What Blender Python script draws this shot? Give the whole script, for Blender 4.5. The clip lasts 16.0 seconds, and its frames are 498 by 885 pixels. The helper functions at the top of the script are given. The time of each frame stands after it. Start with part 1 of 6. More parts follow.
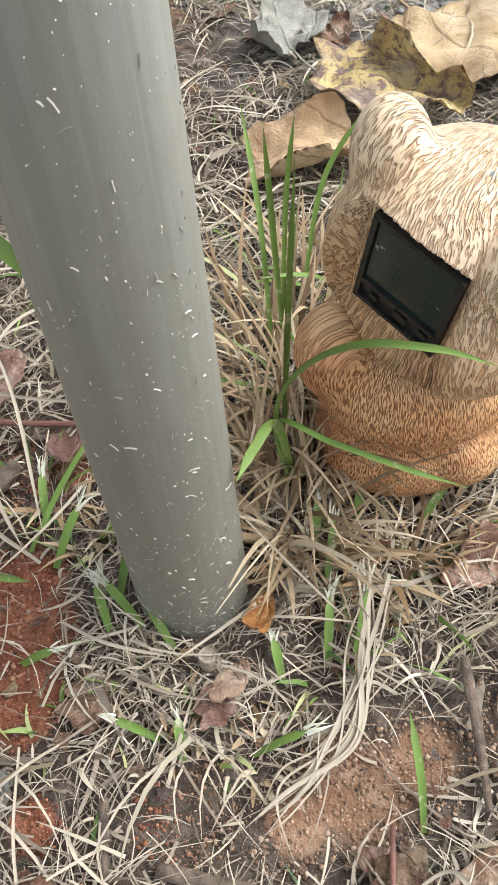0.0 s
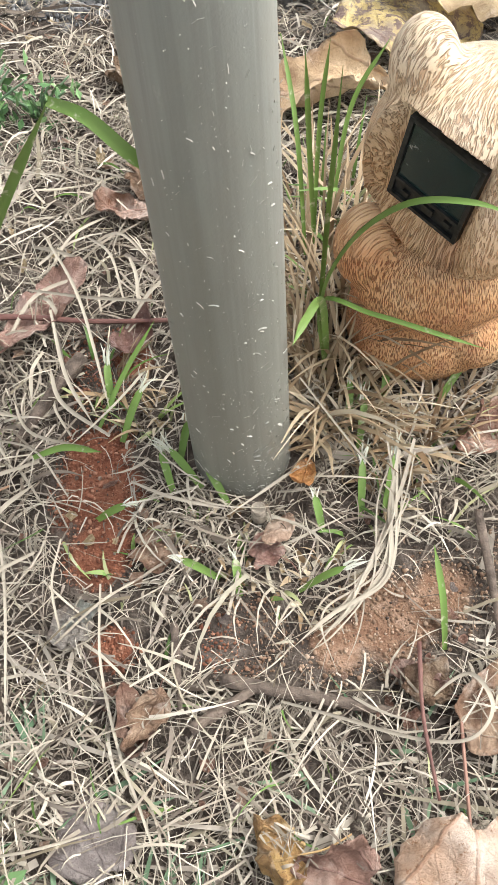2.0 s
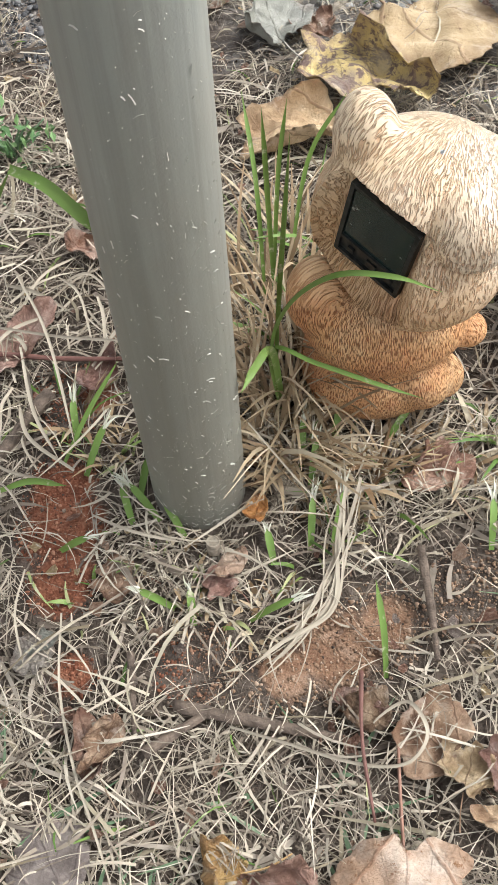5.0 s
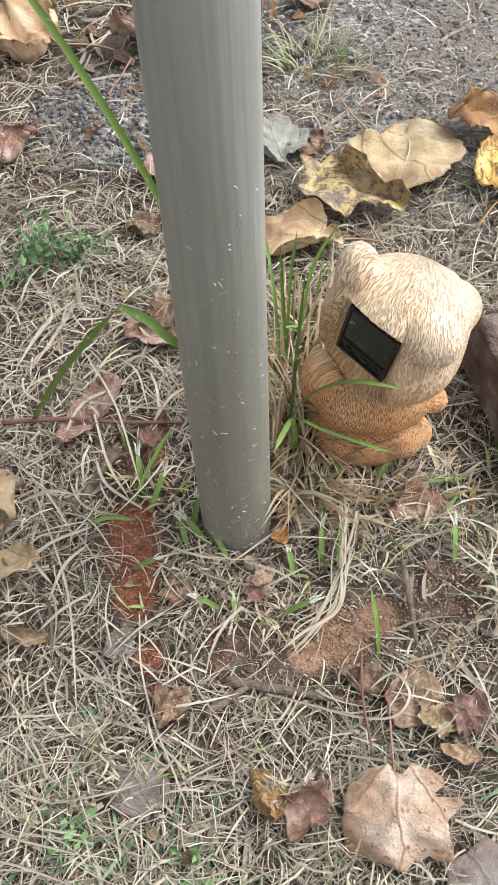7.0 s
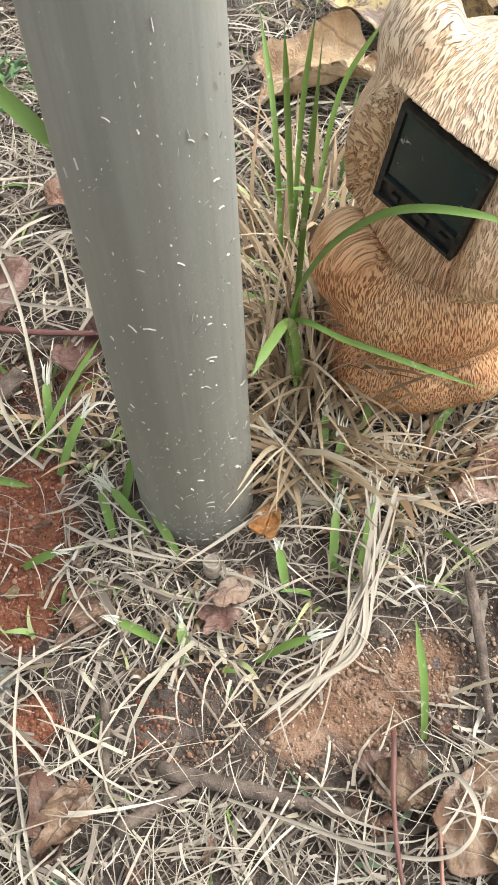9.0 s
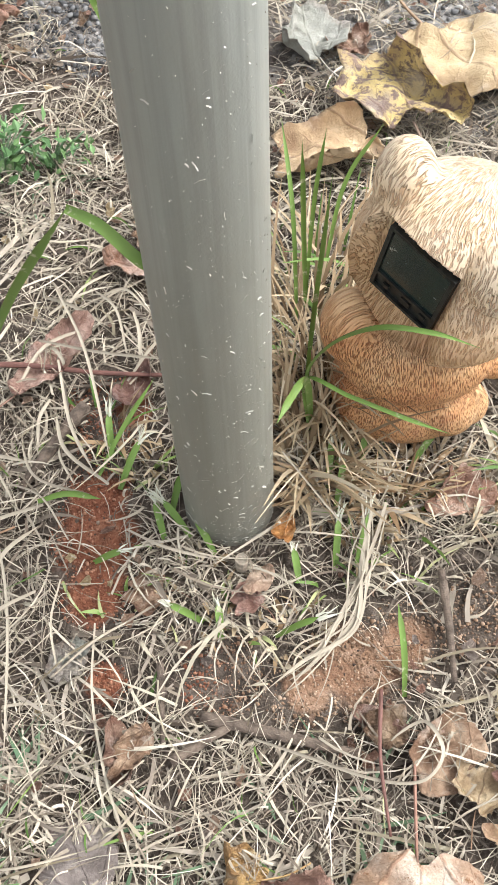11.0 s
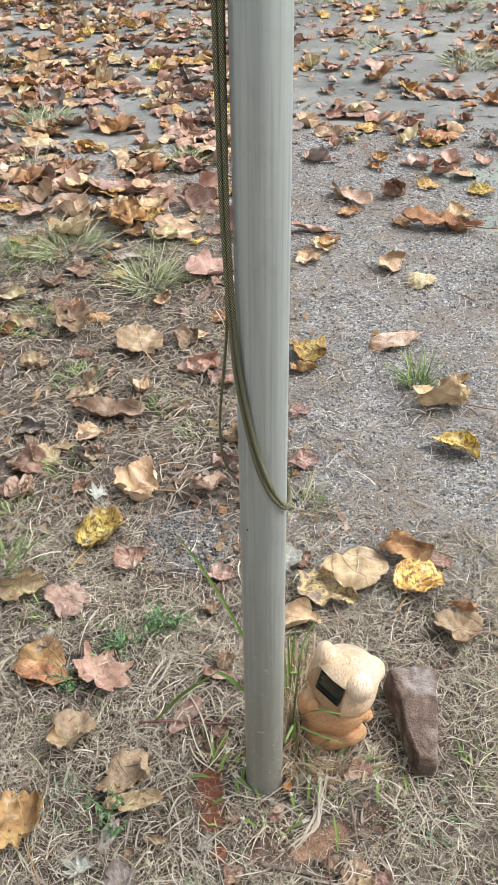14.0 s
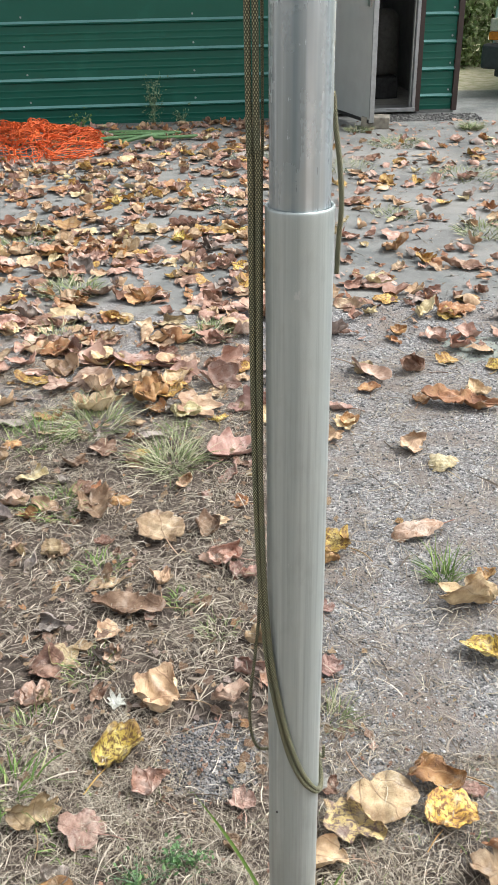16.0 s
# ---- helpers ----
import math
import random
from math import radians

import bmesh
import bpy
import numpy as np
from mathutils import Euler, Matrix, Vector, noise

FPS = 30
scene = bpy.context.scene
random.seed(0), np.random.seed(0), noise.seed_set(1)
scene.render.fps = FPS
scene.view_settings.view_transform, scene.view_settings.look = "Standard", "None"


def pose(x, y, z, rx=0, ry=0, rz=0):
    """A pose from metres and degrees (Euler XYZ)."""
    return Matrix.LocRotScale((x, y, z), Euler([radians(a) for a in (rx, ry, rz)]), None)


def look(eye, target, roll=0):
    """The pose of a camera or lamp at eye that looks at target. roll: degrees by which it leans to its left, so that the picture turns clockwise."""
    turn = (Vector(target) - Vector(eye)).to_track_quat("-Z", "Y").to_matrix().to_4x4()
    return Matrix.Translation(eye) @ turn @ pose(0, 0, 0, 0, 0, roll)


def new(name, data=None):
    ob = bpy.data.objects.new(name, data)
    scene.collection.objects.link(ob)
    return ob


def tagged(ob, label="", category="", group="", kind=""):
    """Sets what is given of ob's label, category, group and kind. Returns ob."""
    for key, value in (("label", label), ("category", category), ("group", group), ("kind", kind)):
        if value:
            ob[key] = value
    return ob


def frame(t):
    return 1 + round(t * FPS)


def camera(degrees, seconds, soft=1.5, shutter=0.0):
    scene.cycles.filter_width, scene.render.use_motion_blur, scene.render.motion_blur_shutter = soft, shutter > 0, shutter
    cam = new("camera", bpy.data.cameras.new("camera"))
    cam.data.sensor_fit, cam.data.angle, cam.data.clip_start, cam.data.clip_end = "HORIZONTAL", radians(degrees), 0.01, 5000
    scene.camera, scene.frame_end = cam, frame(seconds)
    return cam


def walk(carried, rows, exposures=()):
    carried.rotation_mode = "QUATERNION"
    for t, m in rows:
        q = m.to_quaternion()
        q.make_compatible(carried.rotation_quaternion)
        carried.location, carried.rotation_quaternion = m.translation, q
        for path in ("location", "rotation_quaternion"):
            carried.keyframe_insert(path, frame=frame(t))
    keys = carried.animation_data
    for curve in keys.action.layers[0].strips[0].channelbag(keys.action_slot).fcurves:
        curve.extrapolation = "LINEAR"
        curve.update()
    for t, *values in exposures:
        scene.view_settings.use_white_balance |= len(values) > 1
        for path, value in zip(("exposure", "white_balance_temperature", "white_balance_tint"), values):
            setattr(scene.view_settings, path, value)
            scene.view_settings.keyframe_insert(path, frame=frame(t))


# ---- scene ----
cam = camera(30.5, 16.0)
PATH = [
    (0, (0.057, -0.209, 0.416), (-0.065, 0.969, -1.195), -6.2),
    (0.5, (0.043, -0.242, 0.416), (-0.078, 0.909, -1.215), -6.2),
    (1, (0.044, -0.261, 0.415), (-0.077, 0.872, -1.229), -6.3),
    (1.5, (0.037, -0.281, 0.43), (-0.075, 0.847, -1.218), -6.5),
    (2, (0.029, -0.288, 0.447), (-0.067, 0.836, -1.204), -5.5),
    (2.5, (0.026, -0.305, 0.471), (-0.065, 0.818, -1.181), -5.0),
    (3, (0.026, -0.324, 0.489), (-0.051, 0.809, -1.158), -4.1),
    (3.5, (0.045, -0.306, 0.479), (-0.021, 0.83, -1.166), -3.7),
    (4, (0.045, -0.286, 0.474), (-0.023, 0.851, -1.17), -3.7),
    (6.3, (0.057, -0.322, 0.524), (-0.018, 0.839, -1.103), -4.2),
    (6.5, (0.04, -0.334, 0.567), (-0.004, 0.836, -1.054), -3.4),
    (7, (0.022, -0.383, 0.64), (-0.006, 0.8, -0.973), -2.9),
    (7.5, (0.011, -0.372, 0.612), (-0.013, 0.808, -1.003), -2.5),
    (8, (0.052, -0.294, 0.475), (0.017, 0.883, -1.141), -2.4),
    (8.5, (0.041, -0.236, 0.405), (-0.035, 0.894, -1.244), -3.7),
    (8.7, (0.045, -0.229, 0.397), (-0.042, 0.89, -1.259), -3.4),
    (10.8, (0.039, -0.259, 0.462), (-0.053, 0.862, -1.192), -3.2),
    (11, (0.037, -0.281, 0.508), (-0.053, 0.823, -1.157), -2.9),
    (11.5, (0.021, -0.351, 0.605), (-0.076, 0.791, -1.035), -3.2),
    (12, (0.027, -0.419, 0.659), (-0.076, 0.72, -0.982), -3.5),
    (12.5, (0.021, -0.484, 0.797), (-0.066, 0.704, -0.81), -2.8),
    (13, (0.003, -0.64, 1.05), (-0.045, 0.71, -0.425), -3.8),
    (13.5, (-0.014, -0.772, 1.157), (-0.032, 0.706, -0.19), -2.3),
    (14, (-0.015, -0.819, 1.257), (-0.016, 0.791, 0.069), -0.9),
    (14.5, (-0.013, -0.825, 1.357), (-0.028, 0.874, 0.302), -1.2),
    (15, (-0.017, -0.814, 1.382), (-0.039, 0.913, 0.373), -1.4),
    (15.5, (-0.02, -0.757, 1.394), (-0.051, 0.991, 0.423), -1.2),
    (16, (-0.03, -0.715, 1.384), (-0.062, 1.043, 0.43), -1.0),
]
EXPO = 1.0
walk(cam, [(t, look(eye, target, roll)) for t, eye, target, roll in PATH],
     exposures=[(0, EXPO - 0.01), (0.5, EXPO + 0.14), (1.0, EXPO + 0.24), (2.0, EXPO + 0.18), (3.0, EXPO + 0.13), (4.0, EXPO - 0.08), (7.0, EXPO - 0.1), (8.0, EXPO + 0.05), (8.5, EXPO + 0.12), (8.7, EXPO + 0.13), (11.0, EXPO + 0.23), (11.5, EXPO + 0.1), (12.5, EXPO), (13.5, EXPO - 0.06), (14.2, EXPO - 0.03), (16, EXPO + 0.04)])

# ---- light: an overcast sky with a broad, weak sun ----
world = bpy.data.worlds.new("overcast")
scene.world = world
world.use_nodes = True
wt = world.node_tree
sky = wt.nodes.new("ShaderNodeTexSky")
sky.sky_type, sky.sun_disc = "NISHITA", False
sky.sun_elevation, sky.sun_rotation = radians(52), radians(75)
sky.air_density, sky.dust_density = 1.0, 4.0
grey = wt.nodes.new("ShaderNodeHueSaturation")
grey.inputs["Saturation"].default_value = 0.22
wt.links.new(sky.outputs[0], grey.inputs["Color"])
wt.links.new(grey.outputs[0], wt.nodes["Background"].inputs["Color"])
wt.nodes["Background"].inputs["Strength"].default_value = 0.14

sun = new("sun", bpy.data.lights.new("sun", "SUN"))
sun.data.energy, sun.data.angle, sun.data.color = 1.15, radians(42), (0.95, 0.985, 1.0)
SUN_AZ, SUN_EL = radians(75), radians(52)
sun.matrix_world = look((math.sin(SUN_AZ) * 5 * math.cos(SUN_EL), math.cos(SUN_AZ) * 5 * math.cos(SUN_EL), 5 * math.sin(SUN_EL)), (0, 0, 0))


# ---- node helpers ----
class G:
    def __init__(self, name, rough=0.7, metal=0.0, spec=0.4):
        self.m = bpy.data.materials.new(name)
        self.m.use_nodes = True
        self.nt = self.m.node_tree
        self.b = self.nt.nodes["Principled BSDF"]
        self.b.inputs["Roughness"].default_value = rough
        self.b.inputs["Metallic"].default_value = metal
        self.b.inputs["Specular IOR Level"].default_value = spec

    def put(self, node, key, value):
        s = node.inputs[key]
        if isinstance(value, bpy.types.NodeSocket):
            self.nt.links.new(value, s)
        elif isinstance(value, (tuple, list)) and len(value) == 3 and s.type == "RGBA":
            s.default_value = (*value, 1)
        else:
            s.default_value = value

    def coord(self, which="Object"):
        return self.nt.nodes.new("ShaderNodeTexCoord").outputs[which]

    def pos(self):
        return self.nt.nodes.new("ShaderNodeNewGeometry").outputs["Position"]

    def island(self):
        return self.nt.nodes.new("ShaderNodeNewGeometry").outputs["Random Per Island"]

    def rnd(self):
        return self.nt.nodes.new("ShaderNodeObjectInfo").outputs["Random"]

    def noise(self, vec, scale, detail=4.0, rough=0.6, dist=0.0, out="Fac"):
        n = self.nt.nodes.new("ShaderNodeTexNoise")
        for k, v in (("Vector", vec), ("Scale", scale), ("Detail", detail), ("Roughness", rough), ("Distortion", dist)):
            self.put(n, k, v)
        return n.outputs[out]

    def voro(self, vec, scale, feature="F1", out="Distance", rand=1.0):
        n = self.nt.nodes.new("ShaderNodeTexVoronoi")
        n.feature = feature
        self.put(n, "Vector", vec), self.put(n, "Scale", scale), self.put(n, "Randomness", rand)
        return n.outputs[out]

    def map(self, vec, scale=(1, 1, 1), loc=(0, 0, 0), rot=(0, 0, 0)):
        n = self.nt.nodes.new("ShaderNodeMapping")
        for k, v in (("Vector", vec), ("Scale", scale), ("Location", loc), ("Rotation", rot)):
            self.put(n, k, v)
        return n.outputs[0]

    def ramp(self, fac, *stops):
        n = self.nt.nodes.new("ShaderNodeValToRGB")
        els = n.color_ramp.elements
        while len(els) < len(stops):
            els.new(0.5)
        for e, (p, c) in zip(els, stops):
            e.position, e.color = p, (*c, 1) if isinstance(c, tuple) else (c, c, c, 1)
        self.put(n, "Fac", fac)
        return n.outputs[0]

    def mix(self, fac, a, b, kind="MIX"):
        n = self.nt.nodes.new("ShaderNodeMix")
        n.data_type, n.blend_type = "RGBA", kind
        self.put(n, 0, fac), self.put(n, 6, a), self.put(n, 7, b)
        return n.outputs[2]

    def math(self, op, a, b=0.0, c=0.0):
        n = self.nt.nodes.new("ShaderNodeMath")
        n.operation = op
        self.put(n, 0, a), self.put(n, 1, b), self.put(n, 2, c)
        return n.outputs[0]

    def xyz(self, vec):
        n = self.nt.nodes.new("ShaderNodeSeparateXYZ")
        self.put(n, 0, vec)
        return n.outputs

    def step(self, v, lo, hi):
        n = self.nt.nodes.new("ShaderNodeMapRange")
        n.interpolation_type = "SMOOTHSTEP"
        for k, w in (("Value", v), ("From Min", lo), ("From Max", hi)):
            self.put(n, k, w)
        return n.outputs[0]

    def bump(self, height, strength=0.5, distance=0.002, normal=None):
        n = self.nt.nodes.new("ShaderNodeBump")
        self.put(n, "Height", height), self.put(n, "Strength", strength), self.put(n, "Distance", distance)
        if normal is not None:
            self.put(n, "Normal", normal)
        self.nt.links.new(n.outputs[0], self.b.inputs["Normal"])
        return n.outputs[0]

    def color(self, c):
        self.put(self.b, "Base Color", c)
        return self

    def rough(self, r):
        self.put(self.b, "Roughness", r)
        return self


# ---- materials ----
def plain(name, c, rough=0.6, metal=0.0, scale=30.0, vary=0.25, bump=0.2):
    g = G(name, rough, metal)
    o = g.coord()
    n = g.noise(o, scale, 5)
    n2 = g.noise(o, scale * 7, 3)
    lo, hi = tuple(v * (1 - vary) for v in c), tuple(min(1, v * (1 + vary)) for v in c)
    g.color(g.ramp(n, (0.3, lo), (0.7, hi)))
    g.bump(n2, bump, 0.001)
    return g.m


def blob(g, p, x, y, r, wob, soft=0.6):
    """A round patch of ground about (x, y) with a ragged edge."""
    q = g.xyz(p)
    dx, dy = g.math("SUBTRACT", q[0], x), g.math("SUBTRACT", q[1], y)
    d = g.math("SQRT", g.math("ADD", g.math("MULTIPLY", dx, dx), g.math("MULTIPLY", dy, dy)))
    d = g.math("ADD", d, g.math("MULTIPLY", g.math("SUBTRACT", wob, 0.5), r * 1.6))
    return g.step(d, r, r * soft)


def ground_material():
    g = G("ground", 0.95, spec=0.25)
    p = g.pos()
    q = g.xyz(p)
    n1, n2, n3 = g.noise(p, 5, 6, 0.65), g.noise(p, 60, 6, 0.7), g.noise(p, 420, 3, 0.7)
    wob = g.noise(p, 22, 5, 0.65)
    soil = g.ramp(n2, (0.3, (0.03, 0.023, 0.019)), (0.5, (0.09, 0.071, 0.057)), (0.72, (0.21, 0.17, 0.14)))
    # red clay thrown up round the pole
    clay = g.mix(g.step(q[0], -0.02, 0.02), g.ramp(n2, (0.3, (0.14, 0.048, 0.028)), (0.52, (0.27, 0.105, 0.06)), (0.75, (0.38, 0.20, 0.13))), g.ramp(n2, (0.3, (0.17, 0.085, 0.05)), (0.52, (0.30, 0.18, 0.115)), (0.75, (0.44, 0.31, 0.225))))
    red = 0.0
    for x, y, r in ((-0.086, 0.004, 0.026), (-0.084, -0.022, 0.030), (-0.079, -0.058, 0.022), (-0.066, -0.110, 0.014), (0.079, -0.095, 0.030), (0.108, -0.080, 0.020), (0.050, -0.108, 0.018), (-0.07, 0.075, 0.016)):
        b = blob(g, p, x, y, r, wob)
        red = g.math("MAXIMUM", red, b)
    # dry lawn away from the worn ground round the pole
    wide = g.math("MAXIMUM", g.step(g.math("MULTIPLY", q[1], -1.0), 0.45, 0.9), g.step(g.math("ABSOLUTE", q[0]), 0.7, 1.5))
    turf = g.ramp(n2, (0.3, (0.09, 0.073, 0.052)), (0.5, (0.21, 0.175, 0.13)), (0.72, (0.36, 0.31, 0.235)))
    soil = g.mix(g.math("MULTIPLY", wide, g.step(n1, 0.3, 0.6)), soil, turf)
    col = g.mix(red, soil, clay)
    # crumbling asphalt and grit
    cell = g.voro(p, 170, "F1", "Color")
    cellf = g.xyz(cell)[0]
    grit = g.ramp(cellf, (0.0, (0.11, 0.107, 0.105)), (0.45, (0.23, 0.225, 0.22)), (0.8, (0.34, 0.335, 0.325)), (1.0, (0.52, 0.50, 0.47)))
    grit = g.mix(g.step(n1, 0.42, 0.66), grit, (0.24, 0.205, 0.175))
    edge = g.math("ADD", q[0], g.math("MULTIPLY", g.math("SUBTRACT", g.noise(p, 6, 5, 0.6), 0.5), 0.7))
    right = g.math("MULTIPLY", g.step(edge, -0.02, 0.16), g.step(g.math("ADD", q[1], g.math("MULTIPLY", wob, 0.3)), 0.42, 0.62))
    back = g.step(g.math("ADD", q[1], g.math("MULTIPLY", n1, 1.2)), 2.3, 2.9)
    asph = g.math("MAXIMUM", right, back)
    asph = g.math("MAXIMUM", asph, blob(g, p, -0.135, 0.525, 0.105, wob, 0.75))
    col = g.mix(asph, col, grit)
    # the worn slab of the drive, grey with a green-blue cast
    slab = g.ramp(g.noise(p, 2.3, 6, 0.65), (0.3, (0.165, 0.168, 0.160)), (0.7, (0.29, 0.293, 0.278)))
    slab = g.mix(g.math("MULTIPLY", g.step(g.noise(p, 11, 6, 0.7), 0.5, 0.7), 0.6), slab, (0.135, 0.12, 0.10))
    slab = g.mix(g.math("MULTIPLY", g.step(g.noise(p, 0.9, 5, 0.6), 0.46, 0.58), 0.65), slab, (0.31, 0.305, 0.28))
    slab = g.mix(g.math("MULTIPLY", g.step(g.noise(p, 1.5, 6, 0.7), 0.52, 0.62), 0.6), slab, (0.105, 0.118, 0.116))
    slab = g.mix(g.math("MULTIPLY", g.step(g.noise(g.map(p, (5, 1.6, 1)), 1.0, 5, 0.6), 0.55, 0.68), 0.45), slab, (0.15, 0.175, 0.17))
    slab = g.mix(g.math("MULTIPLY", g.step(g.noise(p, 160, 4, 0.75), 0.5, 0.62), 0.55), slab, (0.095, 0.092, 0.085))
    slab = g.mix(g.step(g.noise(p, 75, 5, 0.75), 0.60, 0.66), slab, (0.40, 0.38, 0.34))
    pave = g.step(g.math("ADD", q[1], g.math("MULTIPLY", g.math("SUBTRACT", g.noise(p, 3.2, 4, 0.55), 0.6), 0.9)), 2.98, 3.04)
    green = g.mix(n2, (0.22, 0.25, 0.22), (0.30, 0.33, 0.29))
    for x, y, r in ((0.80, 2.58, 0.13), (0.93, 2.6, 0.12), (0.86, 2.1, 0.10), (1.0, 2.12, 0.1)):
        b = blob(g, p, x, y, r, wob, 0.9)
        slab = g.mix(b, slab, green)
        pave = g.math("MAXIMUM", pave, b)
    crack = g.step(g.voro(g.mix(0.3, p, g.noise(p, 1.7, 5, 0.65, 0, "Color"), "ADD"), 0.55, "DISTANCE_TO_EDGE"), 0.007, 0.002)
    slab = g.mix(g.math("MULTIPLY", crack, g.step(g.noise(p, 0.7, 2), 0.5, 0.62)), slab, (0.07, 0.065, 0.06))
    col = g.mix(pave, col, slab)
    # lawn far behind the drive
    lawn = g.ramp(g.noise(p, 9, 5), (0.3, (0.30, 0.29, 0.15)), (0.55, (0.50, 0.45, 0.32)), (0.75, (0.60, 0.54, 0.42)))
    col = g.mix(g.step(g.math("ADD", q[1], g.math("MULTIPLY", wob, 0.2)), 9.72, 9.86), col, lawn)
    g.color(col)
    h = g.math("ADD", g.math("MULTIPLY", n2, 1.0), g.math("MULTIPLY", n3, 0.5))
    h = g.math("ADD", h, g.math("MULTIPLY", g.math("SUBTRACT", 1.0, g.voro(p, 170)), g.math("MULTIPLY", asph, 0.6)))
    amount = g.math("SUBTRACT", 1.0, g.math("MULTIPLY", pave, 0.75))
    g.bump(g.math("MULTIPLY", h, amount), 0.8, 0.006)
    return g.m


def straw_material(name, stops, rough=0.75):
    g = G(name, rough, spec=0.3)
    r = g.island()
    c = g.ramp(r, *stops)
    c = g.mix(g.math("MULTIPLY", g.noise(g.pos(), 70, 3), 0.35), c, (0.16, 0.12, 0.08))
    c = g.mix(g.step(g.noise(g.pos(), 95, 4, 0.65), 0.60, 0.70), c, g.mix(0.6, c, (0.60, 0.55, 0.42)))
    g.color(c)
    g.b.inputs["Subsurface Weight"].default_value = 0.0
    return g.m


def through_leaf(m, share):
    """Let part of the light through a thin leaf."""
    nt = m.node_tree
    b, out = nt.nodes["Principled BSDF"], nt.nodes["Material Output"]
    tr, mx = nt.nodes.new("ShaderNodeBsdfTranslucent"), nt.nodes.new("ShaderNodeMixShader")
    nt.links.new(b.inputs["Base Color"].links[0].from_socket, tr.inputs[0])
    mx.inputs[0].default_value = share
    nt.links.new(b.outputs[0], mx.inputs[1]), nt.links.new(tr.outputs[0], mx.inputs[2]), nt.links.new(mx.outputs[0], out.inputs[0])
    return m


def leaf_material(name, dark, mid, light, spot, vein, spots=0.62):
    """A dead leaf: blotches, spots and radiating veins laid out in the leaf's own plane (UV, base of the blade at 0, -0.4)."""
    g = G(name, 0.62, spec=0.35)
    uv = g.coord("UV")
    r = g.rnd()
    off = g.nt.nodes.new("ShaderNodeCombineXYZ")
    g.put(off, 0, g.math("MULTIPLY", r, 37.0)), g.put(off, 1, g.math("MULTIPLY", r, 91.0))
    vadd = g.nt.nodes.new("ShaderNodeVectorMath")
    g.put(vadd, 0, uv), g.put(vadd, 1, off.outputs[0])
    v = vadd.outputs[0]
    big, fine = g.noise(v, 2.6, 5, 0.6), g.noise(v, 14, 6, 0.7)
    c = g.ramp(big, (0.34, dark), (0.5, mid), (0.64, light))
    c = g.mix(g.step(fine, spots, spots + 0.09), c, spot)
    q = g.xyz(uv)
    dx, dy = q[0], g.math("ADD", q[1], 0.42)
    ang = g.math("ADD", g.math("ARCTAN2", dx, dy), g.math("MULTIPLY", g.math("SUBTRACT", g.noise(v, 3.0, 2), 0.5), 0.22))
    rad = g.math("SQRT", g.math("ADD", g.math("MULTIPLY", dx, dx), g.math("MULTIPLY", dy, dy)))
    near = g.math("MULTIPLY", g.math("PINGPONG", g.math("ADD", ang, 20.0 * 0.62), 0.31), rad)
    main = g.step(near, 0.016, 0.004)
    side = g.math("PINGPONG", g.math("SUBTRACT", rad, g.math("MULTIPLY", near, 1.1)), 0.06)
    side = g.math("MULTIPLY", g.step(side, 0.009, 0.002), 0.3)
    vv = g.math("MAXIMUM", main, side)
    c = g.mix(g.math("MULTIPLY", vv, 0.6), c, vein)
    net = g.step(g.voro(g.mix(0.12, v, g.noise(v, 9, 3, 0.5, 0, "Color"), "ADD"), 17, "DISTANCE_TO_EDGE"), 0.05, 0.01)
    tiny = g.noise(v, 75, 4, 0.7)
    c = g.mix(g.math("MULTIPLY", net, 0.07), c, vein)
    c = g.mix(g.math("MULTIPLY", g.step(tiny, 0.5, 0.75), 0.35), c, spot)
    far = g.math("SQRT", g.math("ADD", g.math("MULTIPLY", q[0], q[0]), g.math("MULTIPLY", q[1], q[1])))
    worn = g.step(g.math("ADD", far, g.math("MULTIPLY", g.math("SUBTRACT", g.noise(v, 4.2, 4, 0.6), 0.5), 0.5)), 0.33, 0.48)
    c = g.mix(g.math("MULTIPLY", worn, 0.45), c, g.mix(0.4, dark, (0.24, 0.11, 0.06)))
    pale = g.step(g.noise(g.map(v, (1, 1, 1), (3.1, 7.7, 0)), 3.4, 5, 0.65), 0.52, 0.68)
    c = g.mix(g.math("MULTIPLY", pale, 0.5), c, g.mix(0.55, light, (0.62, 0.56, 0.50)))
    hue = g.nt.nodes.new("ShaderNodeHueSaturation")
    g.put(hue, "Hue", g.math("ADD", 0.485, g.math("MULTIPLY", r, 0.03)))
    g.put(hue, "Value", g.math("ADD", 0.80, g.math("MULTIPLY", g.math("FRACT", g.math("MULTIPLY", r, 7.3)), 0.55)))
    g.put(hue, "Color", c)
    g.color(hue.outputs[0])
    h = g.math("ADD", g.math("MULTIPLY", fine, 1.2), g.math("ADD", g.math("MULTIPLY", vv, 0.4), g.math("MULTIPLY", g.noise(v, 5.5, 3, 0.5, 0.6), 2.2)))
    h = g.math("ADD", h, g.math("ADD", g.math("MULTIPLY", tiny, 0.5), g.math("MULTIPLY", net, -0.08)))
    g.bump(h, 1.0, 0.002)
    return g.m


